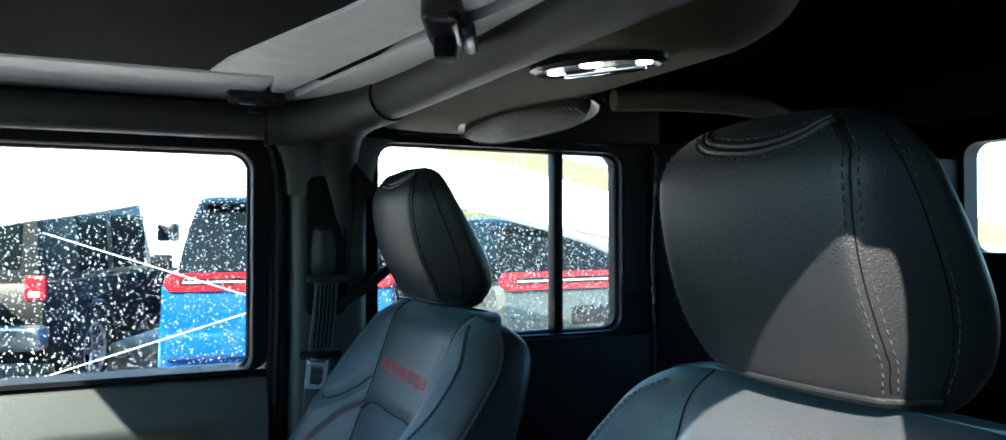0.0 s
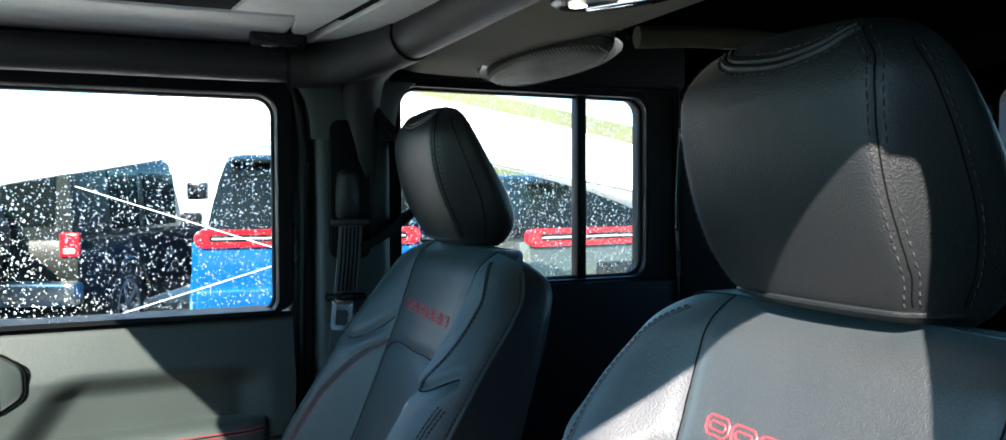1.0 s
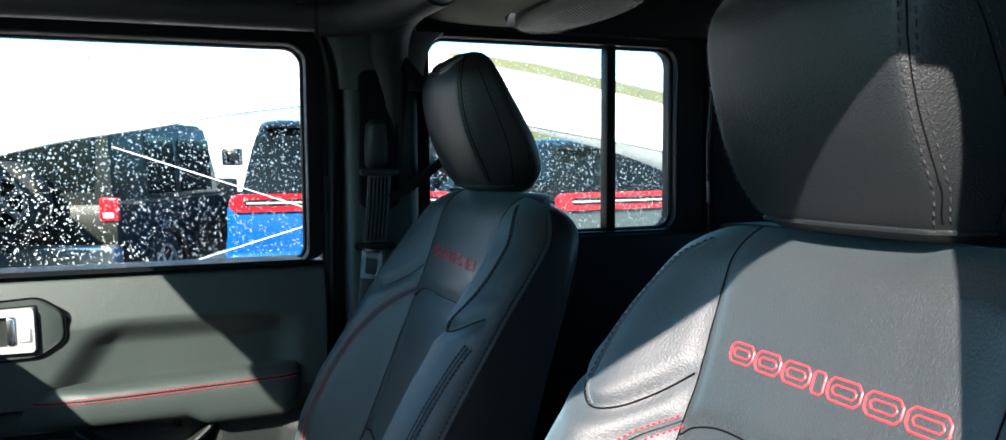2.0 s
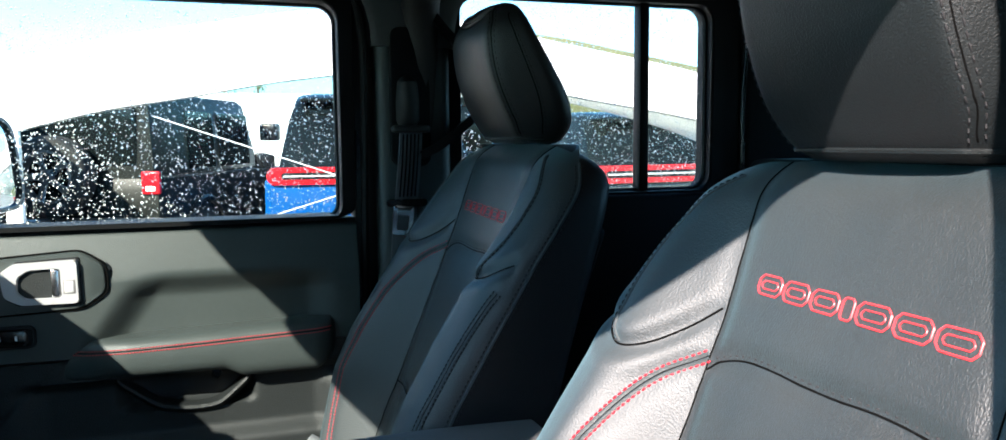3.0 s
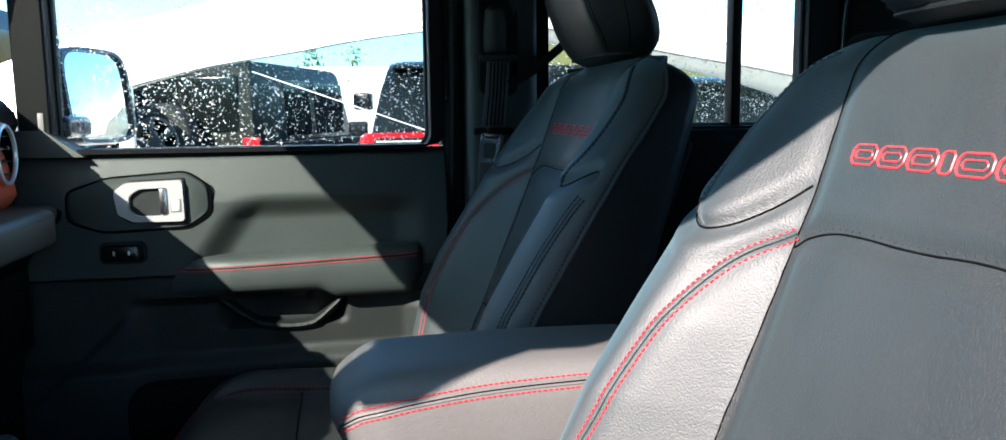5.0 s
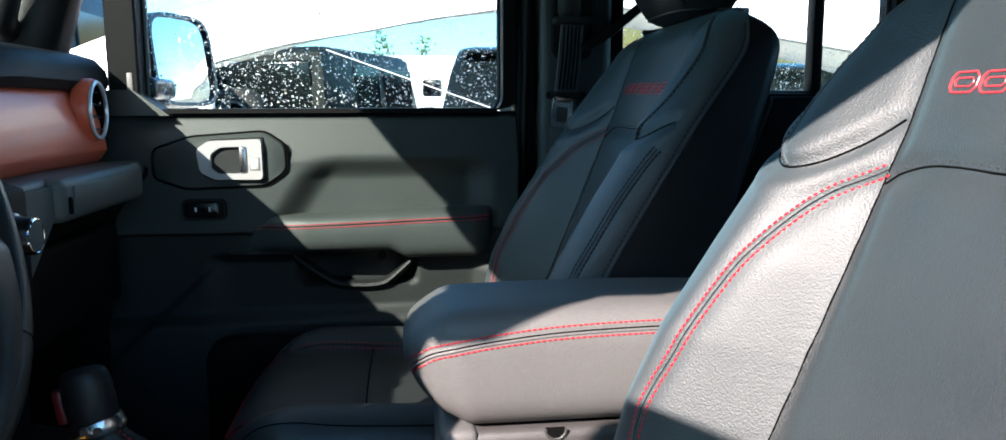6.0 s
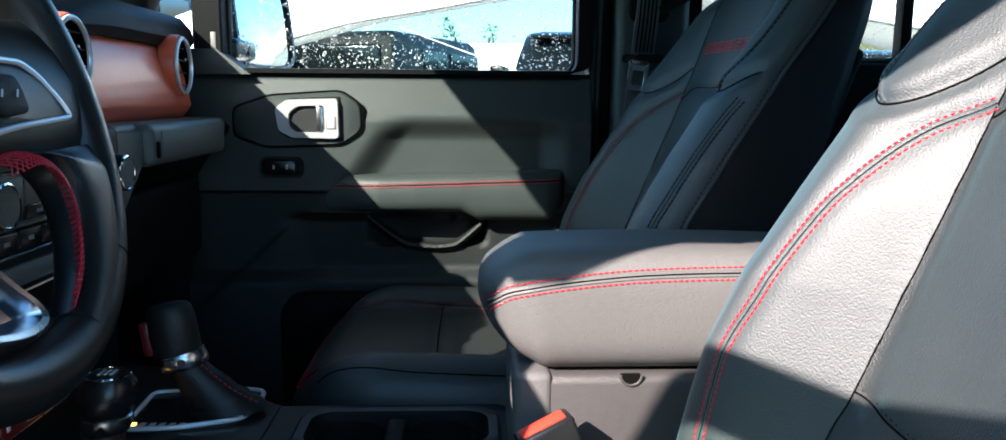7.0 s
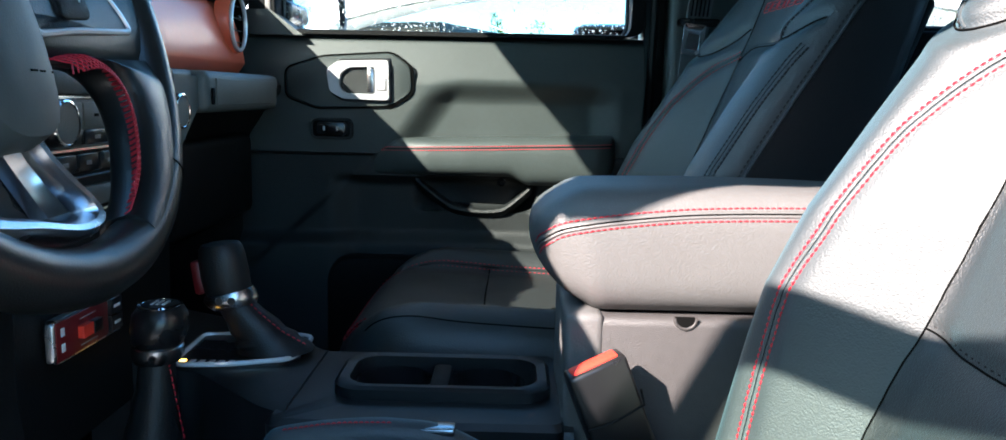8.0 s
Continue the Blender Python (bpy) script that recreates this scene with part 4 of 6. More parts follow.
        x = xf + 0.008 * min(1.0, abs(ly) / s1) ** 2 + (xb - xf - 0.01) * 0.66 * (math.sqrt(e * e + 0.006) - 0.0775 + 0.08 * e ** 4)
        x += 0.0030 * math.exp(-((abs(ly) - s1) / 0.005) ** 2) * smooth(1.648, 1.632, z)
        return Vector((x, yh + ly, z))

    def hr_ring(z):
        w, xf, xb = lerp(HW, z), lerp(HF, z), lerp(HB, z)
        s1 = min(0.099, 0.79 * w)
        right = list(np.linspace(0, s1 * 0.94, 16)) + list(np.linspace(s1 * 0.955, s1 * 1.05, 9)) + list(np.linspace(s1 * 1.07, w, 12))
        f = [hr_front(v, z) for v in [-v for v in right[:0:-1]] + right]
        xe = hr_front(w, z).x
        back = [Vector((xe + (xb - xe) * math.sin(q) ** 0.8, yh + w * math.cos(q) ** 0.5, z)) for q in np.linspace(0.12, math.pi / 2, 12)]
        return f + back + [Vector((p.x, 2 * yh - p.y, p.z)) for p in back[-2::-1]]
    tab = list(np.linspace(1.442, 1.612, 28)) + list(1.612 + 0.038 * np.sin(np.linspace(0.08, math.pi / 2, 16)))
    head = part("headrest", loft([hr_ring(z) for z in tab]), HEAD_LEATHER_DIM, s, sharp=80)
    hs, hb = bmesh.new(), bmesh.new()
    for sgn in (1, -1):
        for frac, lo, hi in ((0.74, 1.456, 1.640), (0.93, 1.456, 1.628)):
            p, n = on_surface(hr_front, [((min(0.099, 0.79 * lerp(HW, z)) if frac < 0.8 else frac * lerp(HW, z)) * sgn, z) for z in np.linspace(lo, hi, 9)], 60, (-1, 0, 0.2))
            tube([q - m2 * 0.0002 for q, m2 in zip(p, n)], 0.0008, 5, bm=hs)
            for off in ((0.0048, -0.0048) if frac < 0.8 else (-0.004 * sgn,)):
                dashes(p, n, shift=off, bm=hb, r=0.0007, length=0.0045)
    p, n = on_surface(hr_front, [(0.052, 1.642), (0.041, 1.633), (0.020, 1.627), (-0.022, 1.623), (-0.055, 1.628), (-0.074, 1.639)], 50, (-1, 0, 0.5))
    tube([q - m2 * 0.0003 for q, m2 in zip(p, n)], 0.0013, 5, bm=hs)
    hw_ = bmesh.new()
    for off in (0.0030, -0.0030):
        tube([q + m2.cross((p[min(i + 1, 49)] - p[max(i - 1, 0)]).normalized()) * off for i, (q, m2) in enumerate(zip(p, n))], 0.0024, 6, bm=hw_)
    dashes(p, n, shift=0.0085, bm=hb, r=0.0007)
    dashes(p, n, shift=-0.0085, bm=hb, r=0.0007)
    low_rim = hr_ring(1.450)
    tube([q + Vector((-0.001, 0, 0)) for q in low_rim[4:-24]], 0.0022, 6, bm=hw_)
    tagged(part("welt", hw_, HEAD_LEATHER_DIM, head), kind="stuff")
    tagged(part("seam", hs, SEAM, head), kind="stuff")
    tagged(part("stitching", hb, THREAD_BLACK, head), kind="stuff")
    part("headrest_tray", box(0.422, 0.482, yh - 0.088, yh + 0.088, 1.445, 1.455, 0.004, 2), SMOOTH_BLACK, head)
    for sgn in (1, -1):
        part("headrest_post", turned((0.455, yc + 0.05 * sgn, 1.42), (0, 0, 1), [(0, 0.006), (0.05, 0.006)], 14), CHROME, s)
        part("post_sleeve", turned((0.455, yc + 0.05 * sgn, 1.428), (0, 0, 1), [(0, 0.014), (0.012, 0.013), (0.016, 0.009)], 16), SMOOTH_BLACK, s)

    # cushion
    def cushion_top(x, ly):
        a = abs(ly)
        w = 0.247 * max(0.02, 1 - (max(0.0, -0.10 - x) / 0.17) ** 2.5) ** 0.5
        u = min(1.0, a / w)
        z = 0.893 + 0.012 * smooth(0.2, -0.2, x) + 0.034 * smooth(0.12, 0.19, a) * smooth(-0.27, -0.12, x)
        z -= 0.075 * (1 - max(0.0, 1 - u ** 8) ** 0.4)
        z -= 0.085 * (1 - max(0.0, 1 - smooth(-0.10, -0.2651, x) ** 5) ** 0.45)
        z -= 0.005 * math.exp(-((a - 0.145) / 0.009) ** 2)
        z -= 0.005 * math.exp(-((x + 0.05) / 0.009) ** 2) * (a < 0.145)
        return Vector((x, yc + ly, z))
    rings = []
    for x in list(-0.265 + 0.06 * (1 - np.cos(np.linspace(0, math.pi / 2, 14)))) + list(np.linspace(-0.198, 0.27, 46)):
        w = 0.247 * max(0.02, 1 - (max(0.0, -0.10 - x) / 0.17) ** 2.5) ** 0.5
        row = [cushion_top(x, w * math.sin(a)) for a in np.linspace(-math.pi / 2, math.pi / 2, 64)]
        rings.append(row + [Vector((x, yc + w, 0.70)), Vector((x, yc - w, 0.70))])
    cush = part("cushion", loft(rings), CUSHION, s, sharp=70)
    cs, cr = bmesh.new(), bmesh.new()
    for sgn in (1, -1):
        p, n = on_surface(cushion_top, [(0.24, 0.15 * sgn), (0.0, 0.148 * sgn), (-0.15, 0.150 * sgn), (-0.22, 0.135 * sgn), (-0.245, 0.10 * sgn), (-0.25, 0.0)], 80, (0, 0, 1))
        tube(p, 0.0010, 5, bm=cs)
        for off in (0.005, -0.005):
            dashes(p, n, shift=off, bm=cr, r=0.0009)
        p, n = on_surface(cushion_top, [(0.24, 0.222 * sgn), (0.0, 0.225 * sgn), (-0.12, 0.22 * sgn), (-0.2, 0.195 * sgn)], 60, (0, 0, 1))
        tube(p, 0.0010, 5, bm=cs)
    p, n = on_surface(cushion_top, [(-0.05, 0.145), (-0.052, 0.0), (-0.05, -0.145)], 40, (0, 0, 1))
    tube(p, 0.0014, 5, bm=cs)
    part("seam", cs, SEAM, cush)
    tagged(part("red_stitching", cr, THREAD_RED, cush, "red double stitching"), kind="stuff")
    part("seat_base", box(-0.22, 0.25, yc - 0.21, yc + 0.21, 0.60, 0.71, 0.02), PLASTIC, s)
    for sgn in (1, -1):
        part("seat_rail", box(-0.24, 0.28, yc + 0.17 * sgn - 0.02, yc + 0.17 * sgn + 0.02, 0.558, 0.61, 0.005), SMOOTH_BLACK, s)
    return s


passenger_seat = seat()
driver_seat = copy_thing(passenger_seat, pose(0.245, 0.437, 0.548))
for piece in driver_seat.children:
    if piece.name.startswith("cushion"):
        piece.location.z -= 0.022
tagged(passenger_seat, "black leather front passenger seat with red embroidered badge")
tagged(driver_seat, "black leather driver seat with red double stitching, sunlit")


# ---- centre console ----
console = thing("centre_console", (-0.1, CY, 0.56), "black plastic centre console with cup holders", "centre console")


def console_top(x):
    """Height of the console's deck along the car."""
    return lerp([(-0.48, 0.905), (-0.40, 0.893), (-0.27, 0.888), (-0.236, 0.888), (-0.2359, 0.80), (0.0399, 0.80), (0.040, 0.88), (0.05, 0.880)], x)


rings = []
for x in list(np.linspace(-0.48, -0.236, 24)) + [-0.2358, 0.0398, 0.0401, 0.05]:
    zt = console_top(x)
    w = lerp([(-0.48, 0.125), (-0.26, 0.118), (-0.20, 0.108), (0.05, 0.104)], x)
    prof = [(w + 0.014, 0.56), (w + 0.012, zt - 0.06), (w + 0.004, zt - 0.020), (w - 0.006, zt - 0.004), (w - 0.022, zt), (-w + 0.022, zt), (-w + 0.006, zt - 0.004), (-w - 0.004, zt - 0.020), (-w - 0.012, zt - 0.06), (-w - 0.014, 0.56)]
    near = lerp([(-0.48, 0.820), (-0.36, 0.815), (-0.27, 0.735), (-0.215, 0.70)], x)
    rings.append([Vector((x, max(near + (0.006 if z > zt - 0.03 else 0.0) + max(0.0, a + w) * 0.9, CY + 0.01 + a), z)) for a, z in prof])
part("body", loft(rings), CONSOLE, console)
deck_o = round_rect(-0.252, 0.0405, CY - 0.098, CY + 0.118, 0.012)
rim_o = round_rect(-0.200, 0.030, 0.764, 0.882, 0.030)
rim_i = round_rect(-0.186, 0.016, 0.778, 0.868, 0.026)
deck = bmesh.new()
loft([[Vector((x, y, 0.79)) for x, y in deck_o], [Vector((x, y, 0.879)) for x, y in deck_o], [Vector((x + (q - x) * 0.1, y + (r - y) * 0.1, 0.885)) for (x, y), (q, r) in zip(deck_o, rim_o)], [Vector((x, y, 0.885)) for x, y in rim_o], [Vector((x, y, 0.79)) for x, y in rim_o]], cap=False, bm=deck)
part("deck", deck, CONSOLE, console)
rimb = bmesh.new()
loft([[Vector((x, y, 0.885)) for x, y in rim_o], [Vector((x, y, 0.896)) for x, y in rim_o], [Vector((x + (a - x) * 0.3, y + (b - y) * 0.3, 0.899)) for (x, y), (a, b) in zip(rim_o, rim_i)],
      [Vector((x, y, 0.898)) for x, y in rim_i], [Vector((x, y, 0.806)) for x, y in rim_i]], cap=False, bm=rimb)
cups = part("cup_holder_rim", rimb, CONSOLE, console)
# Floor blackened: the shade deep in the holders is in its colour.
part("cup_holder_floor", slab([(x, y) for x, y in rim_i], 0, 0.001), SEAM, cups).matrix_basis = Matrix(((1, 0, 0, 0), (0, 0, 1, 0), (0, 1, 0, 0.806), (0, 0, 0, 1)))
for cx in (-0.140, -0.040):
    part("cup_ring", turned((cx, 0.823, 0.808), (0, 0, 1), [(0.0, 0.043), (0.078, 0.0435), (0.079, 0.0415), (0.002, 0.040), (0.001, 0.001)], 36), SMOOTH_BLACK, cups)
part("cup_divider", box(-0.100, -0.078, 0.785, 0.862, 0.808, 0.893, 0.005), PLASTIC, cups)
# storage bin and padded lid
bin_body = part("storage_bin", box(0.045, 0.34, 0.729, 0.884, 0.56, 0.990, 0.010, 3), BIN_PLASTIC, console, "grained dark plastic storage bin")
# Front edge paler than the bin: sunlight on its corner is painted in.
part("bin_front", box(0.038, 0.077, 0.726, 0.887, 0.56, 0.993, 0.008, 3), SUNLIT_LEATHER, bin_body, "grained front edge coloured pale for the sun on it")
# Black half disc stands for the shade inside a finger notch.
part("notch_shade", slab([(0.155 + 0.0095 * math.cos(q), 0.990 + 0.0095 * math.sin(q)) for q in np.linspace(math.pi, 2 * math.pi, 18)], 0.7280, 0.735), SEAM, bin_body)
part("notch_rim", tube([(0.155 + 0.0105 * math.cos(q), 0.7285, 0.990 + 0.0105 * math.sin(q)) for q in np.linspace(math.pi, 2 * math.pi, 18)], 0.0016, 6), BIN_PLASTIC, bin_body)
LY0, LY1 = 0.722, 0.890


def lid_ring(x):
    q = smooth(0.065, 0.002, x)
    zt = 1.113 + 0.004 * math.sin((x - 0.02) * 9) - 0.030 * q
    zb = 0.988 + 0.022 * q
    y0, y1 = LY0 + 0.020 * q, LY1 - 0.020 * q
    cy, cz, hy, hz = (y0 + y1) / 2, (zt + zb) / 2, (y1 - y0) / 2, (zt - zb) / 2
    s = max(0.02, 1 - max(0.0, (0.030 - x) / 0.026) ** 2) ** 0.5 if x < 0.030 else 1.0
    out = []
    for k in range(56):
        a = 2 * math.pi * k / 56
        c, d = math.cos(a), math.sin(a)
        ex = 0.34 if d > 0 else 0.5
        out.append(Vector((x, cy + hy * s * math.copysign(abs(c) ** ex, c), cz + hz * s * math.copysign(abs(d) ** 0.55, d))))
    # the front face leans back towards its foot
    for v in out:
        v.x += (0.032 * min(1.0, max(0.0, (1.085 - v.z) / 0.085)) - 0.012) * (1 - smooth(0.0, 0.14, x))
    return out


lid_x = [0.0045, 0.006, 0.009, 0.013, 0.018, 0.024, 0.030] + list(np.linspace(0.04, 0.34, 30))
lid = part("armrest_lid", loft([lid_ring(x) for x in lid_x]), SUNLIT_LEATHER, console, "padded black leather armrest lid with red stitching", sharp=80)


def lid_side(x, z):
    ring = lid_ring(x)
    near = [p for p in ring if p.y < CY]
    near.sort(key=lambda p: p.z)
    return Vector((lerp([(p.z, p.x) for p in near], z), lerp([(p.z, p.y) for p in near], z), z))


lid_path = spline([(0.010, 1.050), (0.020, 1.062), (0.05, 1.077), (0.12, 1.088), (0.20, 1.093), (0.34, 1.095)], 70)


def lid_line(dz):
    return [lid_side(x, z + dz) for x, z in lid_path]


nl = [(0, -0.8, 0.6)] * 70
part("seam", tube([p + Vector((0, -0.0006, 0.0004)) for p in lid_line(0.0)], 0.0008, 5), SEAM, lid)
for off in (0.0018, -0.0018):
    part("welt", tube([p + Vector((0, 0.0006, 0)) for p in lid_line(off)], 0.0020, 6), SUNLIT_LEATHER, lid)
stt = bmesh.new()
for off in (0.0058, -0.0060):
    dashes(lid_line(off), nl, r=0.0008, length=0.0042, gap=0.0016, bm=stt)
part("red_stitching", stt, THREAD_RED, lid, "red double stitching")
# gear plate, lever and boot
plate_loop = filleted([(-0.398, 0.944), (-0.392, 0.832), (-0.335, 0.834), (-0.268, 0.858), (-0.258, 0.890), (-0.262, 0.946), (-0.302, 0.957)], 0.012)
plate = part("gear_plate", loft([[Vector((x, y, 0.885)) for x, y in plate_loop], [Vector((x, y, 0.894)) for x, y in plate_loop]]), SMOOTH_BLACK, console)
part("plate_trim", tube([(x, y, 0.8945) for x, y in plate_loop], 0.0030, 8, True), BRIGHT, plate, "bright chrome trim ring")
for k in range(6):
    gx = -0.384 + 0.011 * k
    part("gear_mark", box(gx - 0.0032, gx + 0.0032, 0.8405, 0.8475, 0.8945, 0.8955, 0.0003), glow_material("gear_lit", (1.0, 0.45, 0.05), 2.0) if k == 0 else MARK, plate)
shifter = thing("gear_lever", (-0.32, 0.885, 0.895), "black leather gear lever with silver collar and stitched boot", "gear lever")
LEVER = [(0.0, (-0.290, 0.891, 0.893)), (0.25, (-0.308, 0.888, 0.915)), (0.5, (-0.334, 0.884, 0.948)), (0.6, (-0.342, 0.882, 0.962)), (0.8, (-0.347, 0.881, 0.992)), (1.0, (-0.351, 0.880, 1.024)), (1.02, (-0.351, 0.880, 1.027))]


def lever_at(f):
    return Vector([lerp([(q, p[i]) for q, p in LEVER], f) for i in range(3)])


def lever_ring(f, rx, ry, n=28, slant=0.12):
    c = lever_at(f)
    return [c + Vector((rx * math.cos(2 * math.pi * k / n), ry * math.sin(2 * math.pi * k / n), slant * rx * math.cos(2 * math.pi * k / n))) for k in range(n)]


boot = part("boot", loft([lever_ring(f, q, r, slant=-0.5 * max(0.0, 0.4 - f) + 0.3) for f, q, r in ((0.0, 0.044, 0.036), (0.06, 0.043, 0.034), (0.12, 0.036, 0.030), (0.18, 0.036, 0.030), (0.25, 0.029, 0.025), (0.32, 0.028, 0.025), (0.42, 0.022, 0.021), (0.55, 0.018, 0.018))]), BOOT, shifter)
bl = [Vector(p) for p in spline([lever_at(f) + Vector((q, -0.5 * q, 0.35 * q)) for f, q in ((0.02, 0.040), (0.12, 0.033), (0.25, 0.026), (0.4, 0.020), (0.52, 0.017))], 40)]
part("boot_stitching", dashes(bl, [(0.9, -0.4, 0.3)] * 40, length=0.004, gap=0.003), THREAD_RED, boot)
knob = part("knob", loft([lever_ring(f, q, r) for f, q, r in ((0.60, 0.024, 0.022), (0.66, 0.0265, 0.024), (0.78, 0.0275, 0.025), (0.90, 0.0265, 0.0245), (0.97, 0.0245, 0.0225), (1.0, 0.021, 0.019), (1.012, 0.012, 0.010))]), BOOT, shifter)
part("collar", loft([lever_ring(f, q, r, slant=0.22) for f, q, r in ((0.50, 0.018, 0.017), (0.52, 0.026, 0.024), (0.56, 0.0295, 0.027), (0.61, 0.0295, 0.027), (0.64, 0.0275, 0.025), (0.65, 0.02, 0.02))]), SATIN, shifter, "satin silver collar")
for dy in (-0.007, 0.007):
    c = lever_at(0.60) + Vector((0.004 + dy, -0.0265, 0))
    part("collar_screw", turned(c, (0.2, -1, 0), [(0, 0.0045), (0.0025, 0.004)], 12), SMOOTH_BLACK, shifter)
part("release_button", box(-0.012, 0.0, -0.007, 0.007, -0.020, 0.020, 0.004, m=pose(*(lever_at(0.78) + Vector((-0.023, -0.004, -0.004))), 0, -8, 0)), RED_PLATE, shifter)
xfer = thing("transfer_lever", (-0.385, 0.775, 0.88), "short black transfer lever with round dial knob", "transfer lever")
b0 = Vector((-0.392, 0.772, 0.80))


def xr(z, r, dx=0.0, n=24, k=1.0):
    return [Vector((b0.x + (z - 0.80) * 0.10 + dx + r * math.cos(2 * math.pi * i / n), b0.y + r * k * math.sin(2 * math.pi * i / n), z)) for i in range(n)]


xb = part("boot", loft([xr(0.80, 0.034), xr(0.83, 0.029), xr(0.845, 0.028), xr(0.86, 0.024), xr(0.875, 0.0235), xr(0.89, 0.020), xr(0.92, 0.018), xr(0.935, 0.015)]), BOOT, xfer)
part("boot_stitching", dashes([Vector((b0.x + 0.022 + 0.022 - 0.016 * f, b0.y - 0.012, 0.825 + 0.1 * f)) for f in np.linspace(0, 1, 30)], [(0.9, -0.4, 0)] * 30), THREAD_RED, xb)
part("collar", loft([xr(0.918, 0.017), xr(0.920, 0.0225), xr(0.928, 0.0262), xr(0.936, 0.0258), xr(0.940, 0.021)]), SATIN, xfer, "satin silver collar")
xk = part("knob", loft([xr(0.934, 0.022), xr(0.942, 0.026), xr(0.955, 0.0285), xr(0.970, 0.0275), xr(0.978, 0.022), xr(0.979, 0.004)]), SMOOTH_BLACK, xfer)
part("dial_ring", tube(xr(0.9795, 0.0205, n=36), 0.0016, 6, True), CHROME, xk)
part("dial_face", loft([xr(0.977, 0.019), xr(0.981, 0.0185), xr(0.9812, 0.001)]), SMOOTH_BLACK, xk)
for k in range(3):
    part("dial_mark", box(b0.x + 0.010 + 0.006 * k, b0.x + 0.013 + 0.006 * k, b0.y - 0.008, b0.y + 0.008, 0.981, 0.9822, 0.0003), MARK, xk)
part("knob_screw", turned((b0.x + 0.018, b0.y - 0.0255, 0.929), (0, -1, 0), [(0, 0.004), (0.002, 0.0035)], 12), SMOOTH_BLACK, xfer)
# belt buckle by the driver seat
buckle = thing("belt_buckle", (0.09, 0.695, 0.60), "black belt buckle with red release button beside the driver seat", "belt buckle")
mm = pose(0.083, 0.690, 0.905, 0, -22, 14)
part("buckle_body", box(-0.029, 0.029, -0.013, 0.013, -0.07, 0.057, 0.004, 3, m=mm), SMOOTH_BLACK, buckle)
part("release_button", box(-0.0235, 0.0235, -0.0085, 0.0095, 0.040, 0.0590, 0.003, 2, m=mm), RED_BUTTON, buckle)
part("buckle_edge", tube([mm @ Vector((x, -0.0135, z)) for x, z in ((-0.029, 0.004), (0.0, 0.001), (0.029, 0.004), (0.031, 0.02))], 0.0012, 5), PLASTIC, buckle)
part("stalk", box(-0.020, 0.020, -0.006, 0.006, -0.34, -0.06, 0.004, 2, m=mm), SMOOTH_BLACK, buckle)
# parking brake lever beside the driver seat
brake = thing("parking_brake", (-0.16, 0.693, 0.56), "black parking brake lever with red stitched leather grip", "parking brake")
grip = [(-0.238, 0.693, 0.862), (-0.226, 0.693, 0.869), (-0.175, 0.693, 0.877), (-0.12, 0.693, 0.879), (-0.06, 0.693, 0.868), (0.05, 0.693, 0.80)]
gp = part("grip", tube([tuple(p) for p in spline(grip, 40)], [lerp([(0, 0.011), (6, 0.016), (24, 0.0165), (40, 0.013)], k) for k in range(40)], 14), LEATHER, brake)
part("grip_stitching", dashes([Vector((x, 0.687, z + 0.0155)) for x, _, z in spline(grip[1:4], 40)], [(0, -0.3, 0.95)] * 40, length=0.0036, gap=0.0016), THREAD_RED, gp)
part("release_tip", turned((-0.238, 0.693, 0.862), (-1, 0, -0.4), [(0, 0.010), (0.014, 0.009), (0.018, 0.005)], 16), CHROME, brake)
part("lever_plate", box(-0.122, -0.064, 0.682, 0.704, 0.882, 0.891, 0.003), SATIN, brake)
part("brake_mount", box(0.0, 0.035, 0.686, 0.702, 0.558, 0.84, 0.004), PLASTIC, brake)

# ---- dashboard ----
dash = thing("dashboard", (-0.6, CY, 0.9), "black dashboard with satin red panel and round vents", "dashboard")
PAD_LOW = [(-0.93, 1.335), (-0.75, 1.384), (-0.60, 1.392), (-0.550, 1.386), (-0.522, 1.368), (-0.507, 1.354), (-0.503, 1.347), (-0.510, 1.341), (-0.54, 1.342), (-0.93, 1.30)]
PAD_HIGH = [(-0.93, 1.335), (-0.75, 1.390), (-0.60, 1.404), (-0.550, 1.406), (-0.520, 1.396), (-0.503, 1.376), (-0.499, 1.356), (-0.507, 1.341), (-0.54, 1.342), (-0.93, 1.30)]
# the pad rises towards the passenger side
part("top_pad", loft([[Vector((x + (x2 - x) * k, y, z + (z2 - z) * k)) for (x, z), (x2, z2) in zip(PAD_LOW, PAD_HIGH)] for y, k in [(y, smooth(0.95, 1.15, y)) for y in np.linspace(0.15, 1.462, 40)]]), PLASTIC, dash)
panel_prof = [tuple(p) for p in spline([(-0.534, 1.352), (-0.518, 1.343), (-0.506, 1.325), (-0.496, 1.295), (-0.489, 1.265), (-0.486, 1.2455)], 18)] + [(-0.4872, 1.2425), (-0.496, 1.230), (-0.506, 1.221), (-0.53, 1.216)]
red = part("trim_panel", loft([[Vector((x - 0.022 * smooth(1.392, 1.418, y), y, z)) for x, z in panel_prof] + [Vector((-0.62, y, 1.218)), Vector((-0.62, y, 1.35))] for y in list(np.linspace(0.60, 1.37, 12)) + [1.385, 1.395, 1.405, 1.412, 1.418]]), RED_DASH, dash, "satin red dashboard panel")
part("dash_end", loft([[Vector((x - 0.03 * smooth(1.43, 1.462, y), y, z)) for x, z in ((-0.62, 1.214), (-0.522, 1.214), (-0.512, 1.224), (-0.512, 1.33), (-0.520, 1.343), (-0.62, 1.343))] for y in (1.416, 1.425, 1.435, 1.445, 1.455, 1.462)]), PLASTIC, dash)
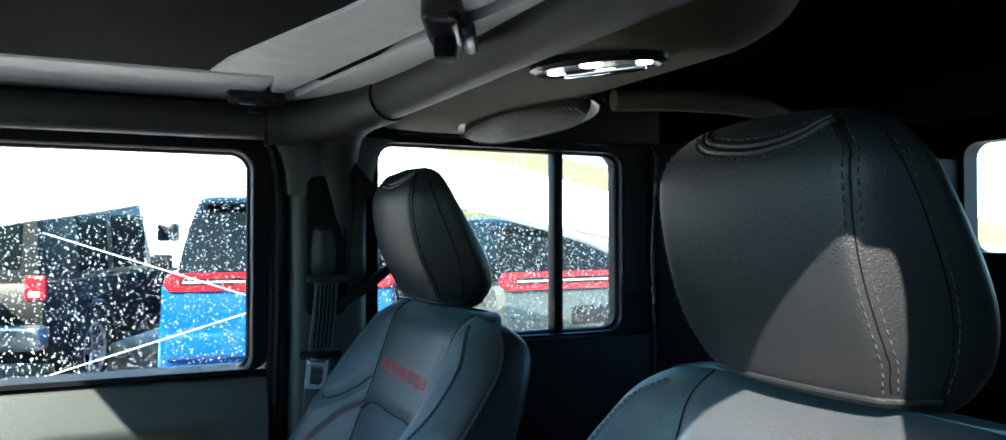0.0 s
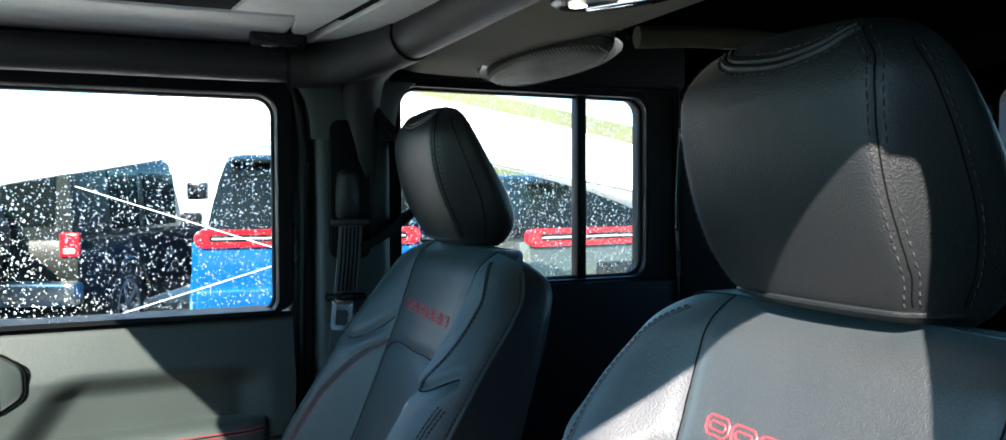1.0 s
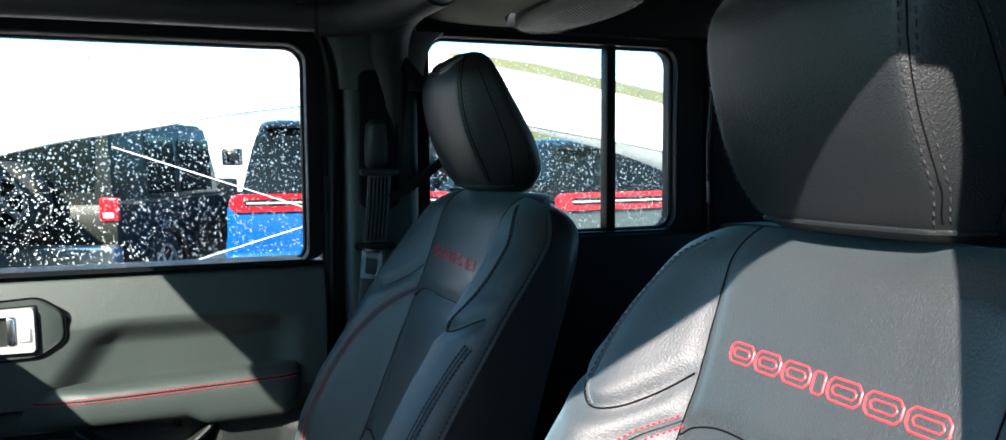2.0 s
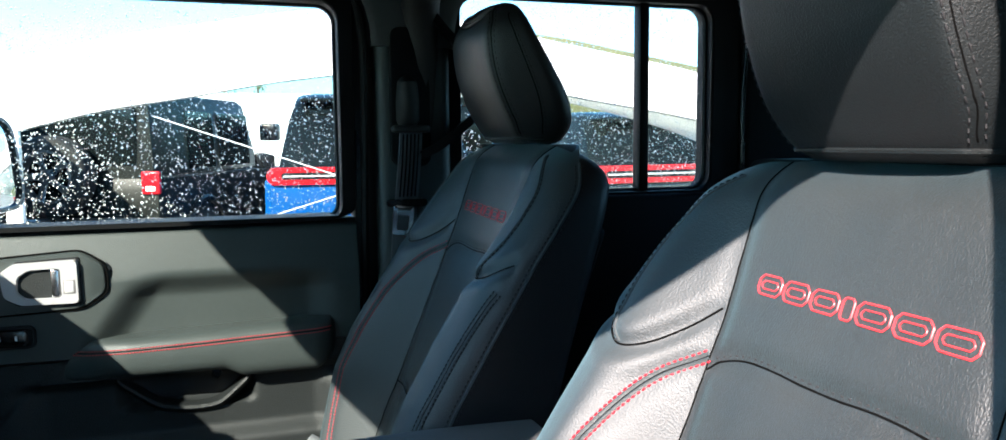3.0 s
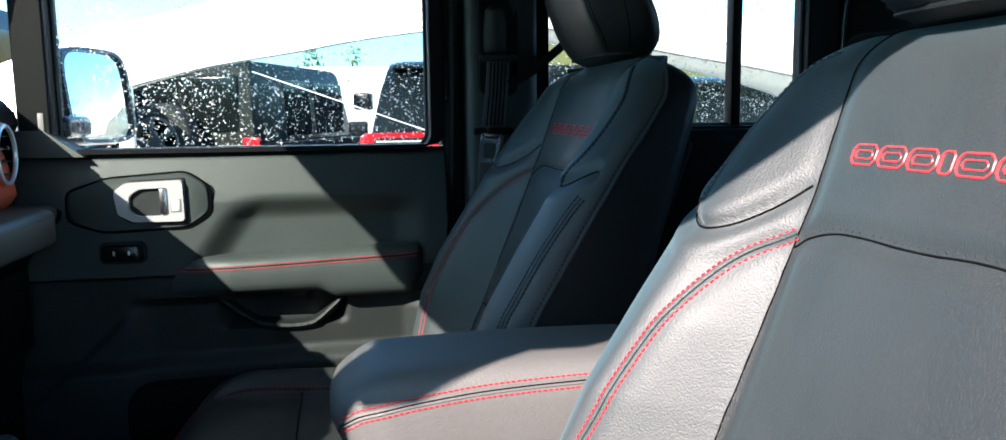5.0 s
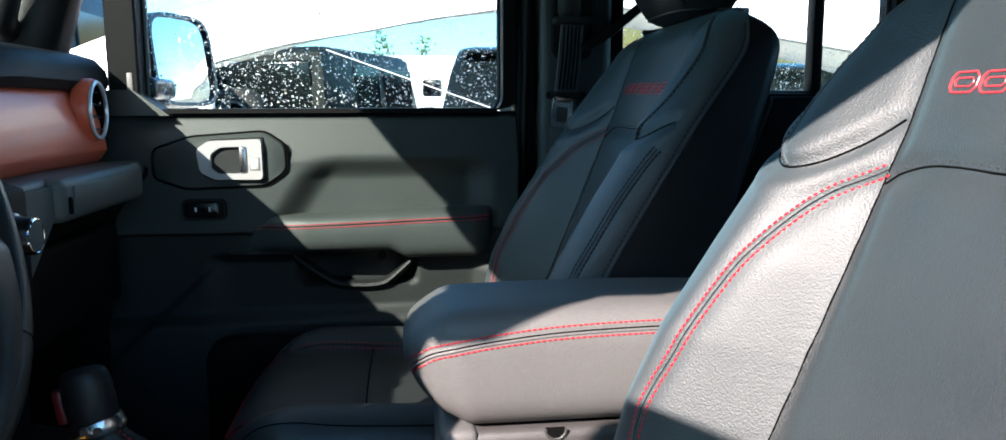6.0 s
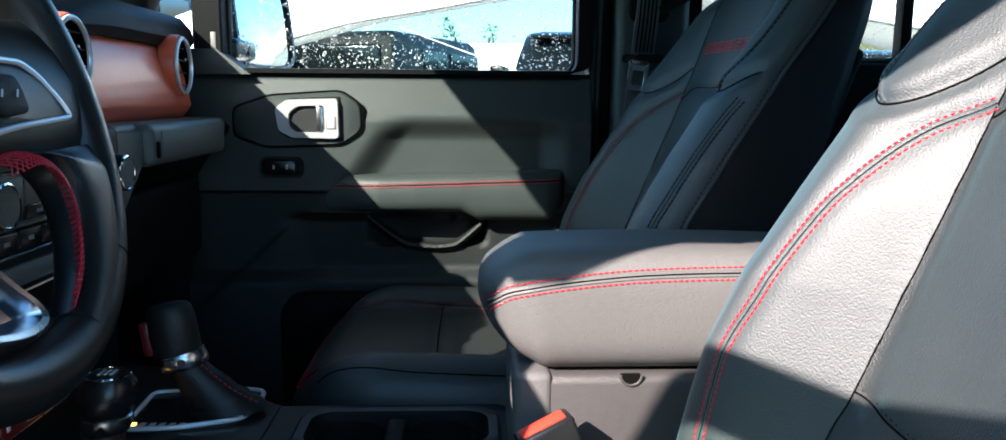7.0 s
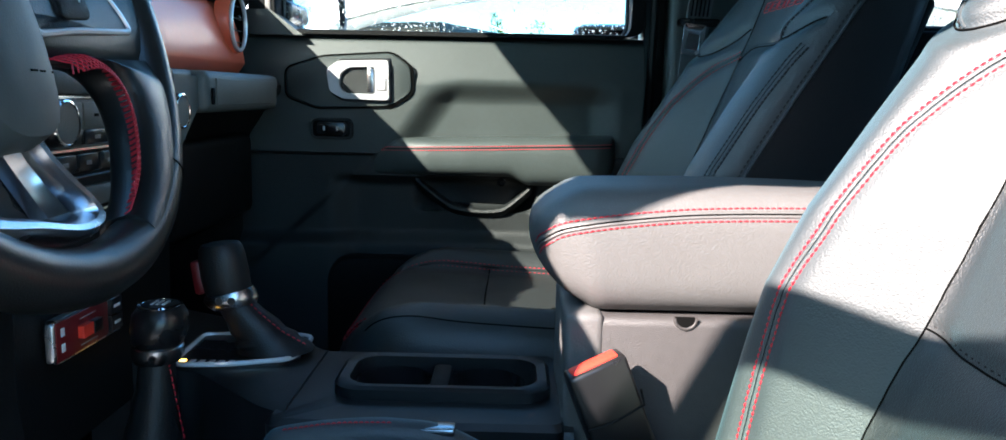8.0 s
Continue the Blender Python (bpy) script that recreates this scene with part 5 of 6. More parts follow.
for vy, vz, vt in ((0.978, 1.308, 2), (1.356, 1.310, 4)):
    c = Vector((-0.493, vy, vz))
    vm = pose(-0.493, vy, vz, 0, 0, vt)
    va = vm.to_3x3() @ Vector((1, 0, 0))
    vent = part("vent_bezel", turned(c, va, [(-0.016, 0.0515), (0.004, 0.0510), (0.0075, 0.0490), (0.006, 0.045)], 44, cap=False), RED_DASH, dash)
    part("vent_ring", tube(disc_ring(c + va * 0.010, va, 0.0448, 48), 0.0036, 8, True), BRIGHT, vent, "chrome vent ring")
    part("vent_well", turned(c + va * 0.004, va, [(0.004, 0.0455), (-0.016, 0.043), (-0.017, 0.001)], 36, cap=False), SEAM, vent)
    for k in range(4):
        z = vz - 0.030 + 0.020 * k
        hw = math.sqrt(0.0425 ** 2 - (z - vz) ** 2)
        part("slat", box(-0.008, 0.007, -hw, hw, -0.0011, 0.0011, 0.0008, 1, m=vm @ pose(0, 0, z - vz, 0, 14, 0)), SMOOTH_BLACK, vent)
    part("slat_tab", box(0.004, 0.010, 0.012, 0.020, 0.006, 0.014, 0.002, m=vm), SMOOTH_BLACK, vent)
# lower dash, grab bar, glovebox
lowp = [(-0.53, 1.222), (-0.455, 1.217), (-0.440, 1.209), (-0.442, 1.195), (-0.470, 1.165), (-0.50, 1.12), (-0.53, 0.98), (-0.60, 0.93), (-0.70, 0.93), (-0.70, 1.222)]
part("lower_dash", loft([[Vector((x, y, z)) for x, z in lowp] for y in (0.15, 0.6, 1.0, 1.3, 1.44, 1.46)]), PLASTIC, dash)
part("dash_ledge", box(-0.53, -0.436, 0.60, 1.42, 1.198, 1.224, 0.008, 3), DASH_VINYL_LIT, dash)
grab = part("grab_bar", box(-0.455, -0.415, 1.028, 1.345, 1.168, 1.224, 0.012, 4), DASH_VINYL_LIT, dash, "black grab handle")
part("grab_insert", box(-0.416, -0.4130, 1.058, 1.325, 1.178, 1.214, 0.0012), DASH_VINYL_LIT, grab)
# Flat black plate paints the dark inside of a slot.
part("grab_slot", slab(round_rect(-0.004, 0.004, -0.011, 0.011, 0.0035), -0.0025, 0.002), SEAM, grab).matrix_basis = pose(-0.4150, 1.044, 1.190, 0, 0, 90)
wing = [(0.86, 1.216), (1.030, 1.216), (1.030, 1.176), (0.955, 1.115), (0.915, 1.085), (0.86, 1.085)]
part("fascia_wing", loft([[Vector((x, y + dy, z)) for y, z in wing] for x, dy in ((-0.50, 0.0), (-0.432, 0.0), (-0.427, -0.003))]), DASH_VINYL_LIT, dash, "dark grey side panel beside the controls")
part("glovebox_door", box(-0.53, -0.478, 1.05, 1.40, 0.985, 1.125, 0.014, 3, m=None), PLASTIC, dash)
# centre stack
stack = part("centre_fascia", loft([[Vector((x, y, z)) for x, z in ((-0.60, 1.372), (-0.512, 1.368), (-0.502, 1.356), (-0.490, 1.245), (-0.426, 1.222), (-0.424, 1.215), (-0.424, 1.095), (-0.436, 1.08), (-0.440, 0.93), (-0.43, 0.86), (-0.60, 0.86))] for y in (0.632, 0.638, 0.940, 0.946)]), PLASTIC, dash)
part("screen", box(-0.500, -0.488, 0.70, 0.91, 1.252, 1.372, 0.006, 2, m=None), SMOOTH_BLACK, stack)
part("screen_trim", tube([(-0.489, y, z) for y, z in round_rect(0.688, 0.922, 1.248, 1.354, 0.012)], 0.003, 6, True), SATIN, stack)
part("ledge_strip", box(-0.432, -0.4205, 0.66, 0.862, 1.192, 1.214, 0.004, 2), DASH_VINYL_LIT, stack)
part("climate_trim", tube([(-0.4225, y, z) for y, z in round_rect(0.668, 0.880, 1.141, 1.189, 0.006)], 0.0022, 6, True), CHROME, stack)
part("climate_panel", box(-0.426, -0.421, 0.670, 0.878, 1.143, 1.187, 0.002), DASH_VINYL_LIT, stack, "grey climate control panel")
for ky, kz in ((0.655, 1.168), (0.895, 1.174)):
    kn = part("climate_knob", turned((-0.424, ky, kz), (1, 0, 0), [(0, 0.026), (0.010, 0.0255), (0.012, 0.0225), (0.028, 0.0205), (0.031, 0.0185), (0.0305, 0.001)], 36), SMOOTH_BLACK, stack)
    part("knob_ring", tube(disc_ring(Vector((-0.394, ky, kz)), (1, 0, 0), 0.0187, 36), 0.0017, 6, True), CHROME, kn)
    part("knob_face", turned((-0.394, ky, kz), (1, 0, 0), [(0, 0.0175), (0.001, 0.017), (0.0015, 0.001)], 30), DASH_VINYL_LIT, kn)
for c in range(4):
    part("climate_button", box(-0.4225, -0.4187, 0.686 + 0.0445 * c, 0.728 + 0.0445 * c, 1.1605, 1.1850, 0.0018), DASH_VINYL_LIT, stack)
    part("button_mark", box(-0.4188, -0.4182, 0.703 + 0.0445 * c, 0.711 + 0.0445 * c, 1.171, 1.174), SEAM, stack)
    part("climate_button", box(-0.4225, -0.4187, 0.686 + 0.0445 * c, 0.728 + 0.0445 * c, 1.1450, 1.1590, 0.0018), SMOOTH_BLACK, stack)
    part("button_mark", box(-0.4188, -0.4182, 0.702 + 0.0445 * c, 0.712 + 0.0445 * c, 1.150, 1.1535), PIPING, stack)
for c in range(5):
    part("lower_button", box(-0.427, -0.4195, 0.676 + 0.040 * c, 0.7145 + 0.040 * c, 1.119, 1.137, 0.002), SMOOTH_BLACK, stack)
    part("button_mark", box(-0.4197, -0.4190, 0.690 + 0.040 * c, 0.699 + 0.040 * c, 1.126, 1.130), PIPING, stack)
part("lower_trim", tube([(-0.4215, y, z) for y, z in ((0.672, 1.139), (0.672, 1.120), (0.680, 1.115), (0.862, 1.115), (0.876, 1.124), (0.876, 1.139))], 0.0016, 6), SATIN, stack)
part("tray_lip", box(-0.436, -0.4195, 0.665, 0.880, 1.084, 1.106, 0.006, 2), DASH_VINYL_LIT, stack)
part("tray_trim", tube([(-0.4205, 0.70, 1.080), (-0.4205, 0.86, 1.082)], 0.0018, 6), CHROME, stack)
# axle switch plate
sp = part("switch_plate", slab(round_rect(-0.063, 0.063, -0.021, 0.021, 0.006), -0.004, 0.004, r=0.002), SATIN, stack, "silver edged red switch plate")
sp.matrix_basis = pose(-0.432, 0.735, 0.967, 0, 0, 90)
part("switch_backing", box(-0.446, -0.434, 0.676, 0.794, 0.948, 0.986, 0.003), PLASTIC, stack)


def on_plate(name, y0, y1, z0, z1, d0, d1, mat):
    """A piece of the switch plate, d metres proud of it."""
    return part(name, box(-0.428 + d0, -0.428 + d1, 0.735 + y0, 0.735 + y1, 0.967 + z0, 0.967 + z1, 0.0004), mat, stack)


on_plate("switch_face", -0.060, 0.033, -0.0185, 0.0185, -0.002, 0.001, RED_PLATE)
on_plate("switch_rocker", -0.024, 0.010, -0.006, 0.006, 0.0, 0.007, RED_BUTTON)
on_plate("rocker_tip", -0.006, 0.011, -0.0062, 0.0062, 0.001, 0.0075, SMOOTH_BLACK)
for k in range(2):
    on_plate("switch_button", 0.036, 0.058, -0.017 + 0.0175 * k, -0.001 + 0.0175 * k, -0.002, 0.0035, SMOOTH_BLACK)
    on_plate("switch_mark", 0.041, 0.053, -0.0105 + 0.0175 * k, -0.0075 + 0.0175 * k, 0.003, 0.0042, MARK)
    on_plate("switch_mark", -0.053, -0.047, -0.011 + 0.015 * k, -0.003 + 0.015 * k, 0.0005, 0.0016, MARK)
    on_plate("switch_mark", -0.020, 0.010, -0.0145 + 0.026 * k, -0.0130 + 0.026 * k, 0.0005, 0.0016, PIPING)
for py, pz, pw in ((0.772, 0.993, 0.020), (0.821, 0.995, 0.022)):
    part("port_trim", box(-0.436, -0.427, py, py + pw, pz - 0.003, pz + 0.003, 0.002), CHROME, stack)
part("tray_edge", tube([(-0.430, 0.861, 1.014), (-0.430, 0.912, 1.020), (-0.430, 0.918, 1.030)], 0.0016, 6), CHROME, stack)

# ---- steering wheel ----
HUB = Vector((-0.347, 0.479, 1.264))
TL = radians(19.2)
U = Vector((-math.sin(TL), 0, math.cos(TL)))
YH = Vector((0, 1, 0))
NRM = Vector((math.cos(TL), 0, math.sin(TL)))
WS = 1.08
wheel = thing("steering_wheel", HUB, "black leather steering wheel with red inner stitching and silver spokes", "steering wheel")


def wp(a, b, n=0.0):
    return HUB + (YH * a + U * b + NRM * n) * WS


R = 0.1795
rim_pts = [wp(R * math.cos(2 * math.pi * k / 96), R * math.sin(2 * math.pi * k / 96)) for k in range(96)]
rim_r = [WS * (0.0180 + 0.0020 * max(0.0, math.cos(2 * (2 * math.pi * k / 96) - 0.9))) for k in range(96)]
rim = part("rim", tube(rim_pts, rim_r, 16, True), WHEEL_LEATHER, wheel)
for sg in (1, -1):
    # broad leather grip swelling inwards below the side spoke, laced along its inner edge
    edge_in = [(0.018, -0.050), (0.066, -0.044), (0.088, -0.050), (0.101, -0.066), (0.101, -0.088), (0.091, -0.110), (0.074, -0.133), (0.048, -0.152)]
    edge_in = [(0.030, -0.049)] + edge_in[1:] if sg > 0 else edge_in[1:6]
    rim_q = [radians(v) for v in np.linspace(-13, -71 if sg > 0 else -50, 50)]
    grip_rings = []
    for i, ((ix, iy), q) in enumerate(zip(spline(edge_in, 50), rim_q)):
        ox, oy = (R + 0.0165) * math.cos(q), (R + 0.0165) * math.sin(q)
        mx, my, hx, hy = (ix + ox) / 2, (iy + oy) / 2, (ox - ix) / 2, (oy - iy) / 2
        grip_rings.append([wp(sg * (mx + hx * math.cos(v)), my + hy * math.cos(v), 0.0185 * min(1.0, 0.62 + 0.05 * i) * math.copysign(abs(math.sin(v)) ** 0.62, math.sin(v)) - 0.001) for v in np.linspace(0, 2 * math.pi, 24, endpoint=False)])
    part("thumb_rest", loft(grip_rings), WHEEL_LEATHER, rim)
    lace = bmesh.new()
    inner = [Vector(p) for p in spline([wp(sg * x, y, 0.0) for x, y in edge_in], 120)]
    for k in range(0, 112, 3):
        p0, p1 = inner[k], inner[k + 7]
        d = (p1 - p0).normalized()
        out = (d.cross(NRM) * -sg).normalized()
        m = (p0 + p1) / 2
        for u, v in ((p0, p1), (p1, p0)):
            tube([u - out * 0.0135 + NRM * 0.0176, m - out * 0.0065 + NRM * 0.0155, v - out * 0.0012 + NRM * 0.0100, v + out * 0.0012 + NRM * 0.003], 0.00065, 4, bm=lace)
    part("red_lacing", lace, THREAD_RED, rim, "red cross stitching")
    q0 = radians(-45.5)
    part("rim_seam", tube([wp((R + 0.0182 * math.cos(q)) * math.cos(q0) * sg, (R + 0.0182 * math.cos(q)) * math.sin(q0), 0.0182 * math.sin(q)) for q in np.linspace(0, 2 * math.pi, 32, endpoint=False)], 0.0006, 5, True), SEAM, rim)
AC = -0.024
hubb = part("airbag_cover", loft([[wp(AC + 0.045 * k2 * math.copysign(abs(math.cos(t)) ** 0.7, math.cos(t)), -0.012 + 0.092 * k2 * math.copysign(abs(math.sin(t)) ** 0.75, math.sin(t)), n) for t in np.linspace(0, 2 * math.pi, 48, endpoint=False)] for n, k2 in ((-0.04, 0.85), (-0.012, 1.0), (0.002, 0.98), (0.014, 0.93), (0.020, 0.72), (0.022, 0.4), (0.0225, 0.05))]), COVER, wheel)
for k in range(3):
    part("cover_mark", tube([wp(AC + 0.004 + 0.009 * k, -0.062, 0.0215 - 0.001 * k), wp(AC + 0.010 + 0.009 * k, -0.062, 0.0212 - 0.001 * k)], 0.0009, 4), SEAM, hubb)
part("cover_badge", tube([wp(AC + 0.020 * math.cos(t), 0.018 + 0.020 * math.sin(t), 0.0220) for t in np.linspace(0, 2 * math.pi, 32, endpoint=False)], 0.0012, 5, True), SEAM, hubb)
for sg in (1, -1):
    sp_ring = []
    for f in np.linspace(0, 1, 10):
        x, y = 0.010 + 0.160 * f, 0.003 - 0.003 * math.sin(f * 3.1)
        hw = 0.050 + 0.006 * f * f
        sp_ring.append([wp(sg * x, y + hw * math.cos(q), -0.002 - 0.002 * f + (0.011 + 0.0065 * f ** 3) * math.sin(q)) for q in np.linspace(0, 2 * math.pi, 16, endpoint=False)])
    spoke = part("spoke", loft(sp_ring), WHEEL_LEATHER, wheel)
    pod = filleted([(0.022, -0.0345), (0.070, -0.0285), (0.148, -0.0235), (0.140, -0.009), (0.124, 0.0085), (0.108, 0.0175), (0.022, 0.0200)], 0.006)
    part("button_pod", loft([[wp(sg * (0.085 + (p[0] - 0.085) * k2), -0.006 + (p[1] + 0.006) * k2, n) for p in pod] for n, k2 in ((0.002, 1.0), (0.010, 0.98), (0.0075, 0.86), (0.0075, 0.05))]), PLASTIC, spoke)
    part("pod_trim", tube([wp(sg * p[0], p[1], 0.0095) for p in pod], 0.0026, 8, True), BRIGHT, spoke, "satin silver trim")
    # raised rocker on the pod, with a mark on either half
    rocker = filleted([(0.056, -0.022), (0.098, -0.019), (0.098, 0.008), (0.056, 0.010)], 0.008)
    part("rocker", loft([[wp(sg * (0.077 + (p[0] - 0.077) * k2), -0.006 + (p[1] + 0.006) * k2, n) for p in rocker] for n, k2 in ((0.006, 1.0), (0.0098, 0.96), (0.0108, 0.85), (0.0100, 0.05))]), PLASTIC, spoke)
    for k in range(2):
        part("pod_mark", tube([wp(sg * (0.068 + 0.018 * k), -0.008, 0.0108), wp(sg * (0.072 + 0.018 * k), -0.003, 0.0108)], 0.0007, 4), MARK, spoke)
lo_out = spline([(-0.016, -0.086), (-0.003, -0.106), (0.010, -0.122), (0.023, -0.137), (0.029, -0.150), (0.020, -0.157), (-0.004, -0.158), (-0.040, -0.151), (-0.075, -0.146), (-0.096, -0.140), (-0.090, -0.120), (-0.074, -0.100), (-0.060, -0.086)], 72, True)
lo_in = spline([(-0.022, -0.100), (-0.010, -0.114), (0.002, -0.128), (0.012, -0.138), (0.012, -0.1435), (0.003, -0.1455), (-0.012, -0.1445), (-0.040, -0.138), (-0.062, -0.133), (-0.074, -0.127), (-0.068, -0.115), (-0.058, -0.104), (-0.048, -0.099)], 72, True)
rings = []
for n, k in ((-0.012, 0.0), (-0.002, -0.02), (0.004, 0.12), (0.007, 0.35), (0.006, 0.65), (0.001, 0.90), (-0.008, 1.0), (-0.014, 1.02)):
    rings.append([wp(o[0] + (i[0] - o[0]) * k, o[1] + (i[1] - o[1]) * k, n) for o, i in zip(lo_out, lo_in)])
lower = part("lower_spoke", loft(rings, cap=False), SATIN, wheel, "satin silver lower spoke ring")
part("spoke_back", loft([[wp(-0.030 + (p[0] + 0.030) * 1.03, -0.122 + (p[1] + 0.122) * 1.03, n) for p in lo_in] for n in (-0.020, -0.013)]), SMOOTH_BLACK, lower)
part("spoke_bar", loft([[wp(x + dx, y, n) for dx, n in ((-w, -0.012), (-w * 0.8, -0.004), (w * 0.6, 0.0), (w, -0.012))] for x, y, w in ((-0.030, -0.094, 0.007), (-0.026, -0.108, 0.007), (-0.018, -0.124, 0.008), (-0.008, -0.141, 0.011))]), CHROME, lower)
part("column_cover", tube([wp(0, 0, -0.02), wp(0, -0.01, -0.10), wp(0, -0.03, -0.24)], [0.05, 0.06, 0.07], 20), PLASTIC, wheel)

# ---- outside ----
mirror = thing("door_mirror", (-0.46, 1.60, 1.32), "black door mirror reflecting bright sky", "door mirror")
mp = pose(-0.452, 1.72, 1.408, 0, -7, -22)
part("housing", loft([[mp @ Vector((x, 0.098 * k * math.copysign(abs(math.cos(q)) ** 0.45, math.cos(q)), 0.094 * k * math.copysign(abs(math.sin(q)) ** 0.45, math.sin(q)))) for q in np.linspace(0, 2 * math.pi, 40, endpoint=False)] for x, k in ((-0.10, 0.4), (-0.085, 0.75), (-0.05, 0.95), (0.0, 1.02), (0.022, 1.0), (0.022, 0.93), (0.012, 0.92))]), SMOOTH_BLACK, mirror)
part("mirror_glass", loft([[mp @ Vector((x, 0.089 * k * math.copysign(abs(math.cos(q)) ** 0.45, math.cos(q)), 0.086 * k * math.copysign(abs(math.sin(q)) ** 0.45, math.sin(q)))) for q in np.linspace(0, 2 * math.pi, 40, endpoint=False)] for x, k in ((0.012, 1.0), (0.016, 1.0), (0.0165, 0.98))]), MIRROR, mirror)
part("mirror_arm", box(-0.50, -0.44, 1.53, 1.67, 1.33, 1.37, 0.012, 3), SMOOTH_BLACK, mirror)


def wheel_set(parent, c, axis, r, rim_name="rim", spokes=5):
    ax_ = Vector(axis).normalized()
    w = 0.12
    tyre = part("tyre", turned(Vector(c) - ax_ * w, ax_, [(0, r * 0.66), (0, r * 0.9), (0.02, r * 0.97), (0.05, r), (2 * w - 0.05, r), (2 * w - 0.02, r * 0.97), (2 * w, r * 0.9), (2 * w, r * 0.66)], 40, cap=False), TYRE, parent)
    part("rim", turned(Vector(c) + ax_ * (w - 0.01), ax_, [(-0.15, r * 0.55), (-0.02, r * 0.62), (0.01, r * 0.66), (0.012, r * 0.60), (-0.03, r * 0.58)], 40, cap=False), ALLOY, tyre)
    hub_c = Vector(c) + ax_ * (w - 0.02)
    part("hub", turned(hub_c, ax_, [(-0.03, 0.07), (0.01, 0.065), (0.015, 0.03), (0.015, 0.001)], 20), ALLOY, tyre)
    part("brake_disc", turned(hub_c - ax_ * 0.09, ax_, [(0, r * 0.58), (0.01, r * 0.58), (0.01, 0.001)], 24), SEAM, tyre)
    up = Vector((0, 0, 1))
    sd = ax_.cross(up)
    for k in range(spokes):
        a = 2 * math.pi * k / spokes + 0.3
        d = up * math.cos(a) + sd * math.sin(a)
        t_ = ax_.cross(d)
        part("spoke", loft([[hub_c + d * rr + t_ * wd * q + ax_ * dz for q, dz in ((-1, -0.012), (-0.7, 0.008), (0.7, 0.008), (1, -0.012))] for rr, wd in ((0.05, 0.034), (0.12, 0.030), (r * 0.60, 0.040))]), ALLOY, tyre)
    return tyre


def prism(profile, y_mid, halves, m, bm=None):
    """A body lofted across its width: profile of (along, height), halves of (half width, inset)."""
    rings = []
    for hw, k in halves:
        cx = sum(p[0] for p in profile) / len(profile)
        cz = sum(p[1] for p in profile) / len(profile)
        rings.append([m @ Vector((hw, cx + (a - cx) * k, cz + (b - cz) * k)) for a, b in profile])
    return loft(rings, bm=bm)


def parked_car(name, label, m, paint, boxy, upper=None, half=0.92, length=4.5, roof=1.84, lamp="bar", spare=False):
    """A parked car seen from behind; its rear at 0 along its own y, its nose ahead."""
    s = thing(name, m.translation, label, "car")
    L = length
    belt = 1.12
    low = [(0.03, 0.45), (0.0, 0.62), (0.0, belt - 0.12), (0.05, belt), (L * 0.70, belt + 0.0), (L * 0.97, belt - 0.08), (L, belt - 0.2), (L, 0.5), (L - 0.1, 0.40), (0.15, 0.38)]
    lo = part("body", prism(low, 0, ((-half, 0.97), (-half + 0.05, 1.0), (half - 0.05, 1.0), (half, 0.97)), m), paint, s)
    if boxy:
        cab = [(0.04, belt - 0.01), (0.07, roof - 0.06), (0.13, roof), (L * 0.48, roof + 0.01), (L * 0.52, roof - 0.04), (L * 0.60, belt - 0.01)]
        hv = ((-half + 0.09, 0.94), (-half + 0.11, 0.99), (-half + 0.18, 1.0), (half - 0.18, 1.0), (half - 0.11, 0.99), (half - 0.09, 0.94))
    else:
        cab = [(0.10, belt - 0.01), (0.30, roof - 0.28), (0.55, roof - 0.07), (0.85, roof), (L * 0.42, roof + 0.02), (L * 0.50, roof - 0.05), (L * 0.68, belt - 0.01)]
        hv = ((-half + 0.10, 0.90), (-half + 0.16, 0.96), (-half + 0.28, 1.0), (half - 0.28, 1.0), (half - 0.16, 0.96), (half - 0.10, 0.90))
    shell = prism(cab, 0, hv, Matrix.Identity(4))
    for v in shell.verts:
        v.co.x *= 1 - (0.06 if boxy else 0.24) * max(0.0, (v.co.z - belt) / (roof - belt)) ** 1.4
    bmesh.ops.transform(shell, matrix=m, verts=shell.verts)
    cabin = part("cabin", shell, upper or paint, s)
    ins = 0.16 if boxy else 0.24
    if boxy:
        part("rear_window", box(-half + 0.26, half - 0.26, 0.035, 0.075, belt + 0.10, roof - 0.14, 0.03, 3, m=m), DARK_GLASS, cabin)
    else:
        rw = bmesh.new()
        q = [(-half + ins, 0.115, belt + 0.03), (half - ins, 0.115, belt + 0.03), (half - ins - 0.16, 0.42, roof - 0.17), (-half + ins + 0.16, 0.42, roof - 0.17)]
        loft([[m @ Vector((a, b + d, c)) for a, b, c in q] for d in (-0.012, 0.05)], bm=rw)
        part("rear_window", rw, DARK_GLASS, cabin)
        part("spoiler", box(-half + 0.32, half - 0.32, 0.36, 0.62, roof - 0.10, roof - 0.06, 0.015, m=m), upper or paint, cabin)
    for sg in (-1, 1):
        xs = sg * (half - (0.085 if boxy else 0.115))
        spans = ((0.16, 0.30), (0.33, 0.52)) if boxy else ((0.16, 0.36), (0.38, 0.54))
        for f0, f1 in spans:
            lean = 0.06 if boxy else 0.24
            zs = [belt + 0.06 + (roof - (0.16 if boxy else 0.22) - belt - 0.06) * f for f in (0, 0.25, 0.5, 0.75, 1)]
            pane_x = [xs * (1 - lean * ((z - belt) / (roof - belt)) ** 1.4) for z in zs]
            part("side_window", loft([[m @ Vector((px + sg * d, y, z)) for d, y in ((0.0, L * f0), (0.0, L * f1), (0.012, L * f1 - 0.004), (0.012, L * f0 + 0.004))] for px, z in zip(pane_x, zs)]), DARK_GLASS, cabin)
